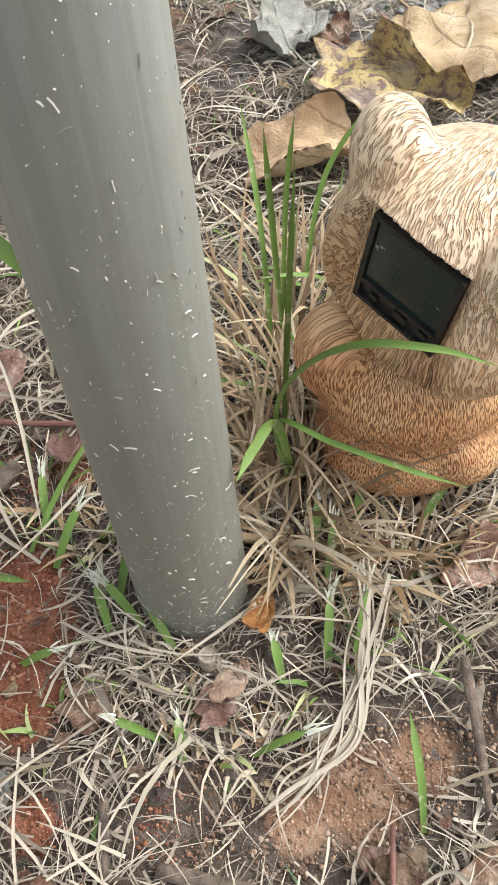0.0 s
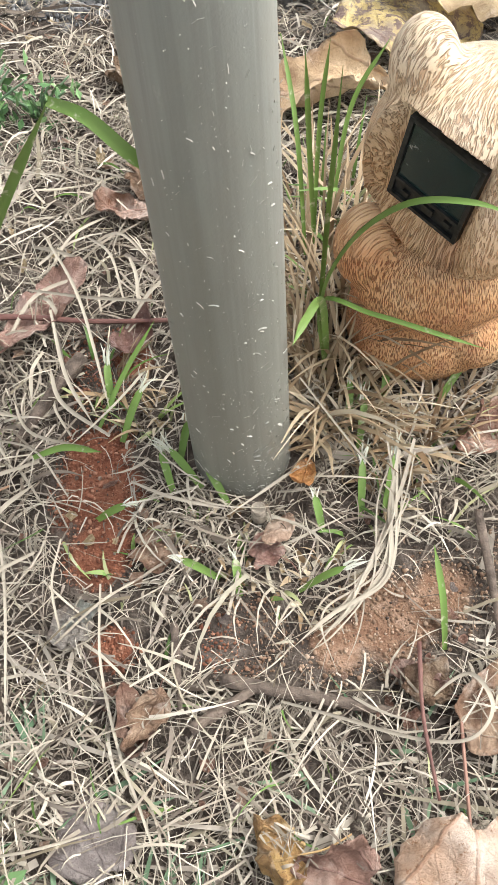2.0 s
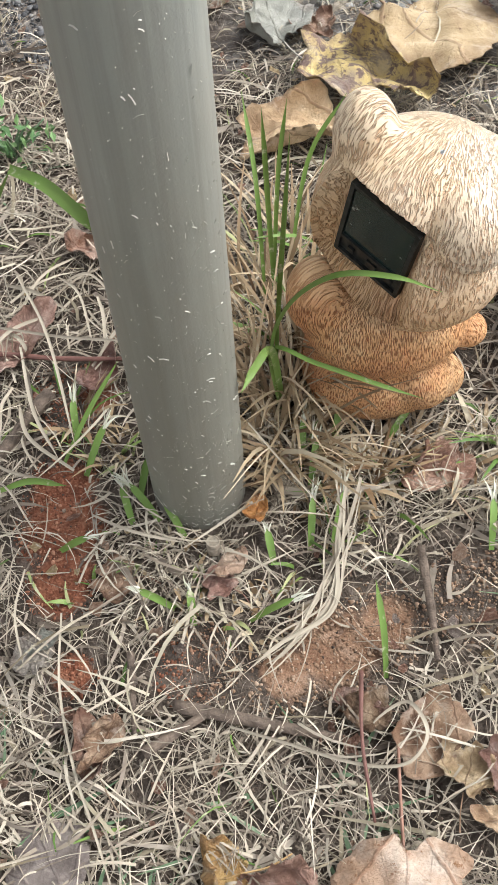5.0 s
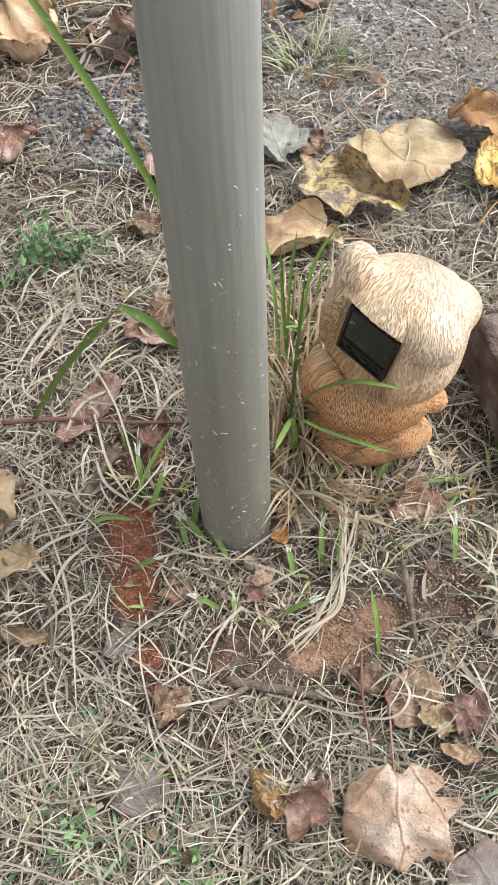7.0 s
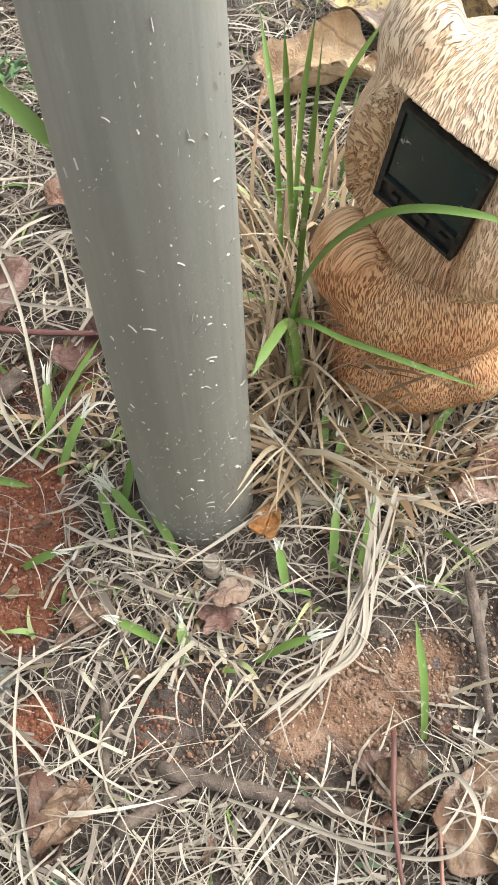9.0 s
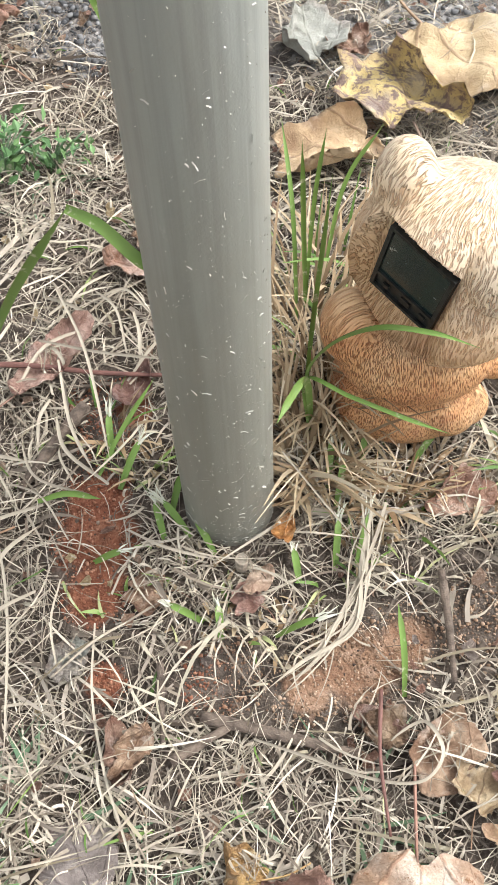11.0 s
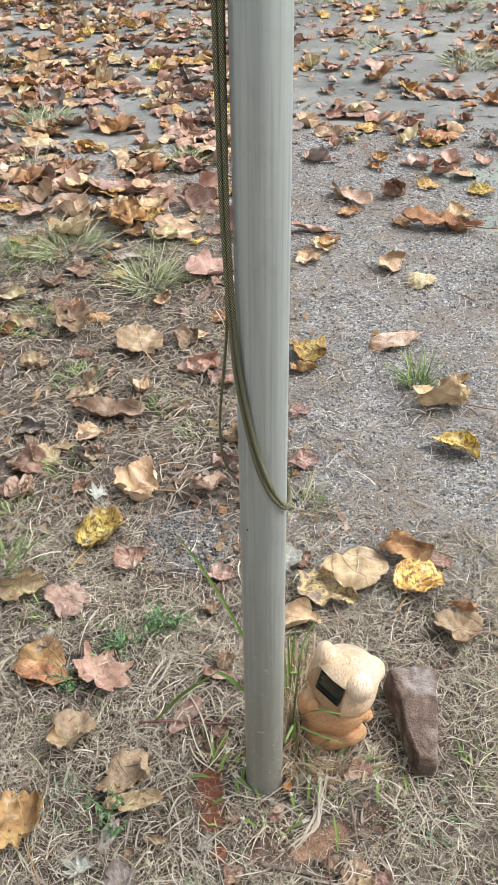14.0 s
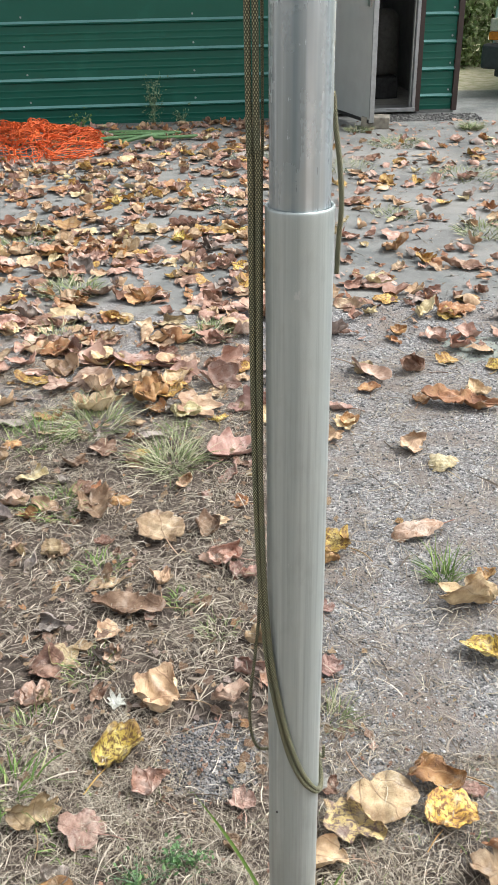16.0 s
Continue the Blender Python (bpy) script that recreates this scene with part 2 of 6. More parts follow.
def pole_material(name, metal, gloss):
    g = G(name, 0.42, metal, 0.5)
    o = g.coord()
    top = gloss < 0.2
    streak = g.noise(g.map(o, (46, 46, 0.9)), 1, 4, 0.55)
    thin = g.noise(g.map(o, (210, 210, 3.5)), 1, 4, 0.6)
    blot, patch = g.noise(o, 26, 5, 0.6), g.noise(g.map(o, (60, 60, 22)), 1, 6, 0.65)
    fine = g.noise(o, 700, 2)
    # upper tube: bluish light and dark bands imitate sky and tree reflections in colour
    c = g.ramp(streak, (0.36, (0.22, 0.28, 0.31)), (0.5, (0.46, 0.515, 0.545)), (0.62, (0.78, 0.81, 0.83))) if top else g.ramp(streak, (0.28, (0.36, 0.41, 0.405)), (0.72, (0.60, 0.65, 0.63)))
    c = g.mix(g.math("MULTIPLY", g.step(thin, 0.42, 0.68), 0.4), c, (0.27, 0.30, 0.30))
    c = g.mix(g.math("MULTIPLY", g.step(blot, 0.45, 0.7), 0.3), c, (0.48, 0.48, 0.44) if top else (0.52, 0.54, 0.51))
    if not top:
        c = g.mix(g.math("MULTIPLY", g.step(patch, 0.5, 0.7), 0.14), c, (0.25, 0.26, 0.24))
        c = g.mix(g.math("MULTIPLY", g.step(g.noise(g.map(o, (90, 90, 40)), 1, 6, 0.7), 0.64, 0.70), 0.5), c, (0.62, 0.63, 0.61))
    z = g.xyz(o)[2]
    # brown low down paints in the ground's reflection, with dirt at the foot
    low_noise = g.noise(g.map(o, (38, 38, 7)), 1, 5, 0.6)
    low = g.step(g.math("ADD", z, g.math("MULTIPLY", g.math("SUBTRACT", low_noise, 0.5), 0.4)), 0.72, 0.06)
    foot = g.step(g.math("ADD", z, g.math("MULTIPLY", blot, 0.05)), 0.085, 0.02)
    dirt_and_reflection = g.math("MAXIMUM", g.math("MULTIPLY", low, 0.72), g.math("MULTIPLY", foot, 0.92))
    c = g.mix(dirt_and_reflection, c, g.mix(g.math("MULTIPLY", g.math("ADD", low_noise, patch), 0.5), (0.15, 0.13, 0.085), (0.275, 0.255, 0.19)))
    c = g.mix(g.math("MULTIPLY", g.step(g.math("ADD", z, g.math("MULTIPLY", patch, 0.03)), 0.035, 0.018), 0.5), c, (0.16, 0.10, 0.065))
    g.color(c)
    g.rough(g.math("ADD", gloss, g.math("ADD", g.math("MULTIPLY", blot, 0.2), g.math("MULTIPLY", thin, 0.12))))
    g.put(g.b, "Metallic", g.math("SUBTRACT", metal, g.math("MULTIPLY", dirt_and_reflection, 0.5)))
    g.bump(g.math("ADD", fine, g.math("ADD", streak, patch)), 0.02 if top else 0.16, 0.0006)
    return g.m


def rope_material():
    g = G("braided_cord", 0.85)
    uv = g.coord("UV")
    q = g.xyz(uv)
    w5, v5 = g.math("MULTIPLY", q[0], 7.0), g.math("MULTIPLY", q[1], 1.5)
    a, b = g.math("ADD", w5, v5), g.math("SUBTRACT", w5, v5)
    wa, wb = g.math("PINGPONG", a, 0.5), g.math("PINGPONG", b, 0.5)
    w = g.math("MULTIPLY", wa, wb)
    n = g.noise(g.pos(), 35, 4)
    lightc = g.mix(g.step(n, 0.4, 0.65), (0.38, 0.35, 0.20), (0.32, 0.335, 0.21))
    g.color(g.mix(g.step(w, 0.05, 0.13), (0.06, 0.058, 0.034), lightc))
    g.bump(w, 1.0, 0.0012)
    return g.m


MAT = {
    "ground": ground_material(),
    "straw": straw_material("dry_grass", ((0.0, (0.20, 0.16, 0.125)), (0.25, (0.36, 0.31, 0.24)), (0.55, (0.48, 0.425, 0.335)), (0.85, (0.59, 0.53, 0.425)), (1.0, (0.71, 0.65, 0.54)))),
    "khaki": straw_material("khaki_grass", ((0.0, (0.18, 0.145, 0.095)), (0.35, (0.37, 0.33, 0.235)), (0.7, (0.51, 0.465, 0.355)), (1.0, (0.68, 0.625, 0.50)))),
    "tanstraw": straw_material("tan_grass", ((0.0, (0.19, 0.12, 0.065)), (0.4, (0.39, 0.285, 0.17)), (0.75, (0.56, 0.445, 0.29)), (1.0, (0.70, 0.61, 0.45)))),
    "stubble": straw_material("mown_stubble", ((0.0, (0.19, 0.11, 0.055)), (0.35, (0.36, 0.245, 0.135)), (0.7, (0.52, 0.40, 0.25)), (1.0, (0.70, 0.62, 0.46)))),
    "thatch": straw_material("thatch", ((0.0, (0.085, 0.066, 0.052)), (0.5, (0.235, 0.195, 0.158)), (1.0, (0.48, 0.425, 0.35)))),
    "green": straw_material("green_grass", ((0.0, (0.055, 0.14, 0.022)), (0.5, (0.13, 0.26, 0.045)), (0.8, (0.24, 0.37, 0.09)), (1.0, (0.46, 0.47, 0.24))), 0.5),
    "fray": straw_material("frayed_grass_fibre", ((0.0, (0.52, 0.54, 0.38)), (1.0, (0.76, 0.77, 0.66)))),
    "weed": straw_material("weed_leaves", ((0.0, (0.05, 0.15, 0.05)), (0.6, (0.11, 0.26, 0.09)), (1.0, (0.22, 0.38, 0.15))), 0.5),
    "paletuft": straw_material("pale_grass", ((0.0, (0.10, 0.17, 0.05)), (0.35, (0.22, 0.30, 0.11)), (0.65, (0.40, 0.42, 0.25)), (1.0, (0.64, 0.59, 0.43))), 0.6),
    "bluegreen": straw_material("blue_green_weed", ((0.0, (0.08, 0.17, 0.09)), (1.0, (0.23, 0.36, 0.21))), 0.5),
    "shrub": through_leaf(straw_material("shrub_leaves", ((0.0, (0.22, 0.32, 0.12)), (0.6, (0.40, 0.52, 0.24)), (1.0, (0.60, 0.66, 0.40))), 0.55), 0.5),
    "pole": pole_material("oxidised_aluminium", 0.65, 0.36),
    "pole_top": pole_material("bright_aluminium", 0.55, 0.12),
    "rope": rope_material(),
    "twig": plain("bark", (0.15, 0.115, 0.09), 0.9, 0, 140, 0.6, 1.0),
    "stem": plain("red_stem", (0.16, 0.075, 0.06), 0.6, 0, 90, 0.3, 0.3),
    "pink": leaf_material("pink_tan_leaf", (0.26, 0.15, 0.11), (0.43, 0.285, 0.22), (0.57, 0.42, 0.335), (0.22, 0.115, 0.08), (0.33, 0.19, 0.145), 0.64),
    "rose": leaf_material("dusty_rose_leaf", (0.25, 0.135, 0.085), (0.38, 0.25, 0.19), (0.54, 0.43, 0.36), (0.20, 0.085, 0.045), (0.27, 0.13, 0.085), 0.56),
    "tan": leaf_material("tan_leaf", (0.28, 0.185, 0.105), (0.47, 0.345, 0.205), (0.62, 0.49, 0.32), (0.18, 0.105, 0.065), (0.29, 0.185, 0.115), 0.62),
    "orange": leaf_material("orange_brown_leaf", (0.20, 0.095, 0.045), (0.38, 0.20, 0.085), (0.52, 0.33, 0.15), (0.12, 0.06, 0.035), (0.46, 0.29, 0.15), 0.57),
    "seed": leaf_material("bright_orange_leaf", (0.45, 0.17, 0.05), (0.60, 0.29, 0.10), (0.70, 0.42, 0.19), (0.30, 0.12, 0.04), (0.40, 0.17, 0.06), 0.66),
    "brown": leaf_material("brown_leaf", (0.115, 0.062, 0.04), (0.24, 0.145, 0.095), (0.41, 0.285, 0.20), (0.085, 0.045, 0.03), (0.17, 0.095, 0.062), 0.6),
    "yellow": leaf_material("yellow_leaf", (0.28, 0.15, 0.05), (0.60, 0.42, 0.09), (0.74, 0.60, 0.21), (0.17, 0.09, 0.04), (0.40, 0.26, 0.09), 0.47),
    "mottled": leaf_material("blotched_yellow_leaf", (0.23, 0.18, 0.15), (0.47, 0.36, 0.15), (0.62, 0.50, 0.24), (0.15, 0.105, 0.09), (0.22, 0.15, 0.12), 0.47),
    "paleyellow": leaf_material("pale_yellow_leaf", (0.42, 0.34, 0.18), (0.58, 0.49, 0.27), (0.66, 0.60, 0.39), (0.28, 0.18, 0.09), (0.46, 0.37, 0.19), 0.58),
    "red": leaf_material("red_brown_leaf", (0.18, 0.094, 0.066), (0.30, 0.18, 0.135), (0.43, 0.295, 0.235), (0.11, 0.055, 0.045), (0.22, 0.115, 0.092), 0.64),
    "grey": leaf_material("grey_leaf", (0.18, 0.15, 0.13), (0.29, 0.25, 0.22), (0.40, 0.35, 0.305), (0.15, 0.12, 0.105), (0.24, 0.2, 0.175), 0.64),
    "pale": leaf_material("pale_green_grey_leaf", (0.29, 0.29, 0.245), (0.38, 0.385, 0.335), (0.46, 0.465, 0.415), (0.22, 0.2, 0.16), (0.30, 0.30, 0.25), 0.7),
}


# ---- mesh helpers ----
def mesh(name, verts, faces, uvs=None, smooth=True):
    me = bpy.data.meshes.new(name)
    me.from_pydata([tuple(v) for v in np.asarray(verts, float).tolist()], [], faces if isinstance(faces, list) else faces.tolist())
    if uvs is not None:
        idx = np.empty(len(me.loops), np.int32)
        me.loops.foreach_get("vertex_index", idx)
        me.uv_layers.new(name="UVMap").data.foreach_set("uv", np.asarray(uvs, np.float32)[idx].ravel())
    if smooth:
        me.polygons.foreach_set("use_smooth", np.ones(len(me.polygons), bool))
    return me


def thing(name, label, category, x=0, y=0, z=0, group="", kind="", data=None):
    ob = new(name, data)
    ob.matrix_basis = pose(x, y, z)
    return tagged(ob, label, category, group, kind)


def part(name, shape, material, parent, label=""):
    """One mesh object under a thing or a part, from a bmesh or a mesh."""
    if isinstance(shape, bmesh.types.BMesh):
        me = bpy.data.meshes.new(name)
        shape.to_mesh(me)
        shape.free()
    else:
        me = shape
    if not me.materials:
        me.materials.append(material)
    ob = new(name, me)
    ob.parent = parent
    return tagged(ob, label)


def block(sx, sy, sz, x=0, y=0, z=0, bevel=0.004, segs=2):
    bm = bmesh.new()
    bmesh.ops.create_cube(bm, size=1, matrix=Matrix.Translation((x, y, z)) @ Matrix.Diagonal((sx, sy, sz, 1)))
    if bevel:
        bmesh.ops.bevel(bm, geom=bm.edges[:], offset=bevel, segments=segs, affect="EDGES", profile=0.6)
    return bm


def catmull(pts, n):
    p = np.asarray(pts, float)
    p = np.vstack([2 * p[0] - p[1], p, 2 * p[-1] - p[-2]])
    out = []
    for i in range(1, len(p) - 2):
        for u in np.linspace(0, 1, n, endpoint=False):
            a, b, c, d = p[i - 1:i + 3]
            out.append(0.5 * (2 * b + (c - a) * u + (2 * a - 5 * b + 4 * c - d) * u * u + (3 * b - a - 3 * c + d) * u ** 3))
    out.append(p[-2])
    return np.array(out)


def tube(pts, radius, sides=10, n=8, taper=None, lumps=0.0, seed=0):
    """A round tube along a smooth line, with UV round and along it."""
    c = catmull(pts, n)
    rng = np.random.default_rng(seed)
    t = np.gradient(c, axis=0)
    t /= np.linalg.norm(t, axis=1)[:, None] + 1e-12
    up = np.array([0.31, 0.17, 0.93])
    verts, uvs, faces = [], [], []
    length = np.r_[0, np.cumsum(np.linalg.norm(np.diff(c, axis=0), axis=1))]
    for i in range(len(c)):
        a = np.cross(t[i], up)
        a /= np.linalg.norm(a) + 1e-12
        b = np.cross(t[i], a)
        r = radius * (1 if taper is None else 1 + (taper - 1) * i / (len(c) - 1)) * (1 + lumps * rng.normal())
        for j in range(sides + 1):
            w = 2 * math.pi * j / sides
            verts.append(c[i] + r * (math.cos(w) * a + math.sin(w) * b))
            uvs.append((j / sides, length[i] / (radius * 2.2)))
    k = sides + 1
    for i in range(len(c) - 1):
        for j in range(sides):
            faces.append((i * k + j, i * k + j + 1, (i + 1) * k + j + 1, (i + 1) * k + j))
    faces.append(tuple(range(sides))[::-1])
    faces.append(tuple((len(c) - 1) * k + j for j in range(sides)))
    return mesh("tube", verts, faces, uvs)


def ground_z(x, y):
    """The height of the ground: uneven soil near the pole, flatter drive further off."""
    x, y = np.asarray(x, float), np.asarray(y, float)
    near = np.exp(-((np.hypot(x, y - 0.4) / 2.2) ** 2))
    h = 0.004 * np.sin(9 * x + 1.3) * np.sin(8 * y + 0.5) + 0.003 * np.sin(23 * x + 7 * y) * np.sin(19 * y - 3 * x)
    h = h + 0.0016 * np.sin(61 * x + 1) * np.sin(53 * y + 11 * x) + 0.02 * np.exp(-((x + 0.135) ** 2 + (y - 0.525) ** 2) / 0.003)
    h = h + 0.013 * np.exp(-((np.hypot(x, y) / 0.055) ** 2)) + 0.006 * np.exp(-(((x + 0.084) / 0.028) ** 2 + ((y + 0.02) / 0.05) ** 2))
    rise = sum(np.interp(y + d, RISE_Y, RISE_Z) for d in (-0.09, -0.045, 0, 0.045, 0.09)) / 5
    return h * near + rise


RISE_Y = (-0.9, -0.5, -0.19, 0.0, 0.2, 0.4, 0.65, 1.0, 1.5)
RISE_Z = (-0.02, -0.02, -0.012, 0.004, 0.018, 0.026, 0.022, 0.01, 0.0)


# ---- ground: one sheet out to the horizon ----
def ground_sheet():
    s = np.linspace(-1, 1, 341)
    g = np.sinh(s * 9.2) / np.sinh(9.2)
    xs, ys = g * 600, g * 600 + 0.35
    xx, yy = np.meshgrid(xs, ys)
    v = np.stack([xx, yy, ground_z(xx, yy)], -1).reshape(-1, 3)
    n = len(xs)
    i = np.arange(n - 1)
    a = (i[:, None] * n + i[None, :]).ravel()
    return mesh("ground", v, np.stack([a, a + 1, a + n + 1, a + n], 1))


ground = new("ground", ground_sheet())
ground.data.materials.append(MAT["ground"])
tagged(ground, "bare soil, red clay and crumbling grey asphalt drive", "ground", kind="structure")

# ---- the flagpole ----
R = 0.0275


def lathe(profile, sides=64):
    """A turned shape from (radius, z) pairs."""
    verts, faces, k = [], [], sides
    for r, z in profile:
        verts += [(r * math.cos(2 * math.pi * j / k), r * math.sin(2 * math.pi * j / k), z) for j in range(k)]
    for i in range(len(profile) - 1):
        faces += [(i * k + j, i * k + (j + 1) % k, (i + 1) * k + (j + 1) % k, (i + 1) * k + j) for j in range(k)]
    return mesh("turned", verts, faces)


flagpole = thing("flagpole", "dull oxidised aluminium telescopic flagpole standing in the ground", "pole")
part("lower_tube", lathe([(R, -0.25)] + [(R, z) for z in np.linspace(0, 1.2, 13)] + [(R + 0.0002, 1.2045), (R, 1.2062), (R - 0.0006, 1.207), (R - 0.0022, 1.2068), (R - 0.0024, 1.19), (R - 0.0028, 0.9)]), MAT["pole"], flagpole)
part("upper_tube", lathe([(R - 0.0034, 0.9)] + [(R - 0.0034, z) for z in np.linspace(1.1, 4.2, 12)] + [(0.001, 4.21)]), MAT["pole_top"], flagpole, "smooth brighter aluminium inner tube")
rivet = bmesh.new()
bmesh.ops.create_uvsphere(rivet, u_segments=10, v_segments=6, radius=0.0017, matrix=pose(-0.0185, -0.0203, 0.541) @ Matrix.Diagonal((1, 0.5, 1, 1)))
part("dark_hole", rivet, plain("dark_spot", (0.05, 0.05, 0.05)), flagpole, "small dark drilled hole")

# ---- fallen leaves ----
# half outlines as (degrees from the tip, reach)
LOBES = {
    "maple": ((0, 0.54), (12, 0.42), (27, 0.33), (40, 0.42), (54, 0.53), (66, 0.41), (78, 0.35), (98, 0.44), (112, 0.37), (140, 0.35), (165, 0.31), (180, 0.22)),
    "tulip": ((0, 0.44), (16, 0.50), (34, 0.42), (52, 0.39), (74, 0.44), (92, 0.48), (110, 0.40), (140, 0.37), (165, 0.33), (180, 0.26)),
    "sycamore": ((0, 0.47), (14, 0.46), (30, 0.43), (48, 0.51), (60, 0.49), (82, 0.41), (100, 0.44), (120, 0.40), (145, 0.36), (168, 0.29), (180, 0.20)),
    "oval": (),
    "oak": ((0, 0.52), (14, 0.36), (26, 0.20), (42, 0.40), (56, 0.24), (66, 0.18), (84, 0.34), (100, 0.2), (130, 0.28), (155, 0.16), (180, 0.14)),
}


def leaf_mesh(shape, curl, roll, seed, na=72, nr=13, bare_blade=False):
    """A thin lobed blade one unit across: notched outline, sunken veins, cupped, rolled and crumpled, with a stalk."""
    rng = np.random.default_rng(seed)
    th = np.linspace(-math.pi, math.pi, na, endpoint=False)
    deg = np.degrees(th)
    if shape == "oval":
        out = 0.5 / np.sqrt(np.cos(th) ** 2 + (np.sin(th) / rng.uniform(0.40, 0.52)) ** 2)
        out *= 1 + 0.12 * np.maximum(0, np.cos(th)) ** 6
    else:
        tips = np.array(LOBES[shape])
        side = [np.interp(np.abs(deg), tips[:, 0] * k, tips[:, 1] * rng.uniform(0.9, 1.1, len(tips))) for k in rng.uniform(0.93, 1.05, 2)]
        out = np.where(deg < 0, side[0], side[1])
    # teeth, wavy margin and a torn bite or two
    out = out * (1 + 0.018 * np.abs(((th * rng.uniform(5, 8)) % 2) - 1) + 0.012 * rng.normal(size=na)) * (1 + 0.05 * np.sin(2 * th + rng.uniform(0, 6)) + 0.03 * np.sin(5 * th + rng.uniform(0, 6)))
    for _ in range(2):
        d = (deg - rng.uniform(-150, 150)) / rng.uniform(4, 11)
        out *= 1 - rng.uniform(0.1, 0.45) * np.exp(-d * d)
    rr = np.linspace(0, 1, nr)[1:]
    x = np.r_[0, np.outer(rr, out * np.sin(th)).ravel()]
    y = np.r_[0, np.outer(rr, out * np.cos(th)).ravel()]
    uv = np.stack([x, y], 1)
    rim = np.r_[0, np.repeat(rr, na)]
    ang = np.arctan2(x, y + 0.42)
    z = 0.010 * np.abs(np.sin(ang * math.pi / 0.62)) * rim
    ph = rng.uniform(0, 6.28, 6)
    z += (0.05 * np.sin(5 * x + ph[0]) * np.sin(4 * y + ph[1]) + 0.034 * np.sin(13 * x + ph[2]) * np.sin(11 * y + ph[3]) + 0.017 * np.sin(25 * x + 6 * y + ph[4]) * np.sin(27 * y - 5 * x + ph[5])) * (0.3 + 1.5 * curl)
    z += curl * 0.28 * rim ** 2.2 * (0.4 + 0.6 * np.sin(2 * np.arctan2(x, y) + ph[0]) ** 2) * 0.5
    z += 0.02 * curl * rng.normal(size=len(z)) * rim ** 4
    # creases: beyond a line across the blade the rest turns up or down
    for _ in range(1 + int(curl * 5)):
        a, off = rng.uniform(0, 6.28), rng.uniform(0.02, 0.26)
        most = min(1.9, abs(rng.normal(0.2, 1.25 * curl))) * (1 if rng.random() < 0.8 else -0.5)
        k = rng.uniform(5, 14)
        u, v = x * math.cos(a) + y * math.sin(a), -x * math.sin(a) + y * math.cos(a)
        d = np.maximum(u - off - 0.05 * np.sin(5 * v + ph[2]), 0)
        g = np.minimum(d * k, abs(most))
        rest = np.maximum(d - abs(most) / k, 0)
        u2 = u - d + np.sin(g) / k + rest * math.cos(most) - z * np.sin(g) * np.sign(most)
        z = z * np.cos(g) + np.sign(most) * ((1 - np.cos(g)) / k + rest * math.sin(abs(most)))
        x, y = u2 * math.cos(a) - v * math.sin(a), u2 * math.sin(a) + v * math.cos(a)
    if roll:
        # roll the sides up round the midrib's direction
        a = rng.uniform(-0.5, 0.5)
        u, v = x * math.cos(a) + y * math.sin(a), -x * math.sin(a) + y * math.cos(a)
        bend = roll * (1 + 0.35 * np.sin(3 * v + ph[1]))
        ang2 = u * bend
        u2 = np.sin(ang2) / bend
        z = z * np.cos(ang2) + (1 - np.cos(ang2)) / bend
        u2 = u2 - z * 0.25 * np.sin(ang2)
        x, y = u2 * math.cos(a) - v * math.sin(a), u2 * math.sin(a) + v * math.cos(a)
    if seed % 5 in (1, 3) and not roll and curl < 0.5:
        z = -z
    top = np.stack([x, y, z], 1)
    if bare_blade:
        top[:, 2] -= np.percentile(top[:, 2], 4)
        tris = [(0, 1 + (j + 1) % na, 1 + j) for j in range(na)]
        quads = [(1 + i * na + j, 1 + i * na + (j + 1) % na, 1 + (i + 1) * na + (j + 1) % na, 1 + (i + 1) * na + j) for j in range(na) for i in range(nr - 2)]
        return top, [tris, quads], uv
    n = len(top)
    low = top - (0, 0, 0.006)
    faces = []
    for j in range(na):
        faces.append((0, 1 + (j + 1) % na, 1 + j))
        for i in range(nr - 2):
            a, b = 1 + i * na + j, 1 + i * na + (j + 1) % na
            faces.append((a, b, b + na, a + na))
    faces += [tuple(n + v for v in f[::-1]) for f in faces]
    o = 1 + (nr - 2) * na
    faces += [(o + j, o + (j + 1) % na, n + o + (j + 1) % na, n + o + j) for j in range(na)]
    verts = np.vstack([top, low])
    verts[:, 2] -= np.percentile(verts[:, 2], 3)
    # stalk
    base = np.array([0, -0.14 if shape == "oak" else -0.24, float(z[0])])
    st = catmull([base, (0.02, -0.52, 0.03), (rng.uniform(-0.12, 0.12), -0.78, 0.02)], 5)
    sv, sf = [], []
    for p in st:
        sv += [p + (0.011 * math.cos(w), 0, 0.011 * math.sin(w)) for w in (0.5, 2.6, 4.7)]
    for i in range(len(st) - 1):
        sf += [(i * 3 + k, i * 3 + (k + 1) % 3, i * 3 + 3 + (k + 1) % 3, i * 3 + 3 + k) for k in range(3)]
    stalk = mesh("stalk", sv, sf, np.tile((0.0, -0.42), (len(sv), 1)))
    return mesh("leaf", verts, faces, np.vstack([uv, uv])), stalk


LEAF_CACHE = {}
WORD = {"seed": "bright orange", "rose": "dusty rose", "pink": "pinkish tan", "tan": "tan", "orange": "orange-brown", "brown": "dark brown", "yellow": "mottled yellow", "mottled": "blotched yellow", "paleyellow": "pale yellow", "red": "reddish brown", "grey": "weathered grey", "pale": "pale grey-green"}
FORM = {"maple": "lobed", "sycamore": "broad fan-shaped", "tulip": "broad lobed", "oval": "slender oval", "oak": "small notched"}


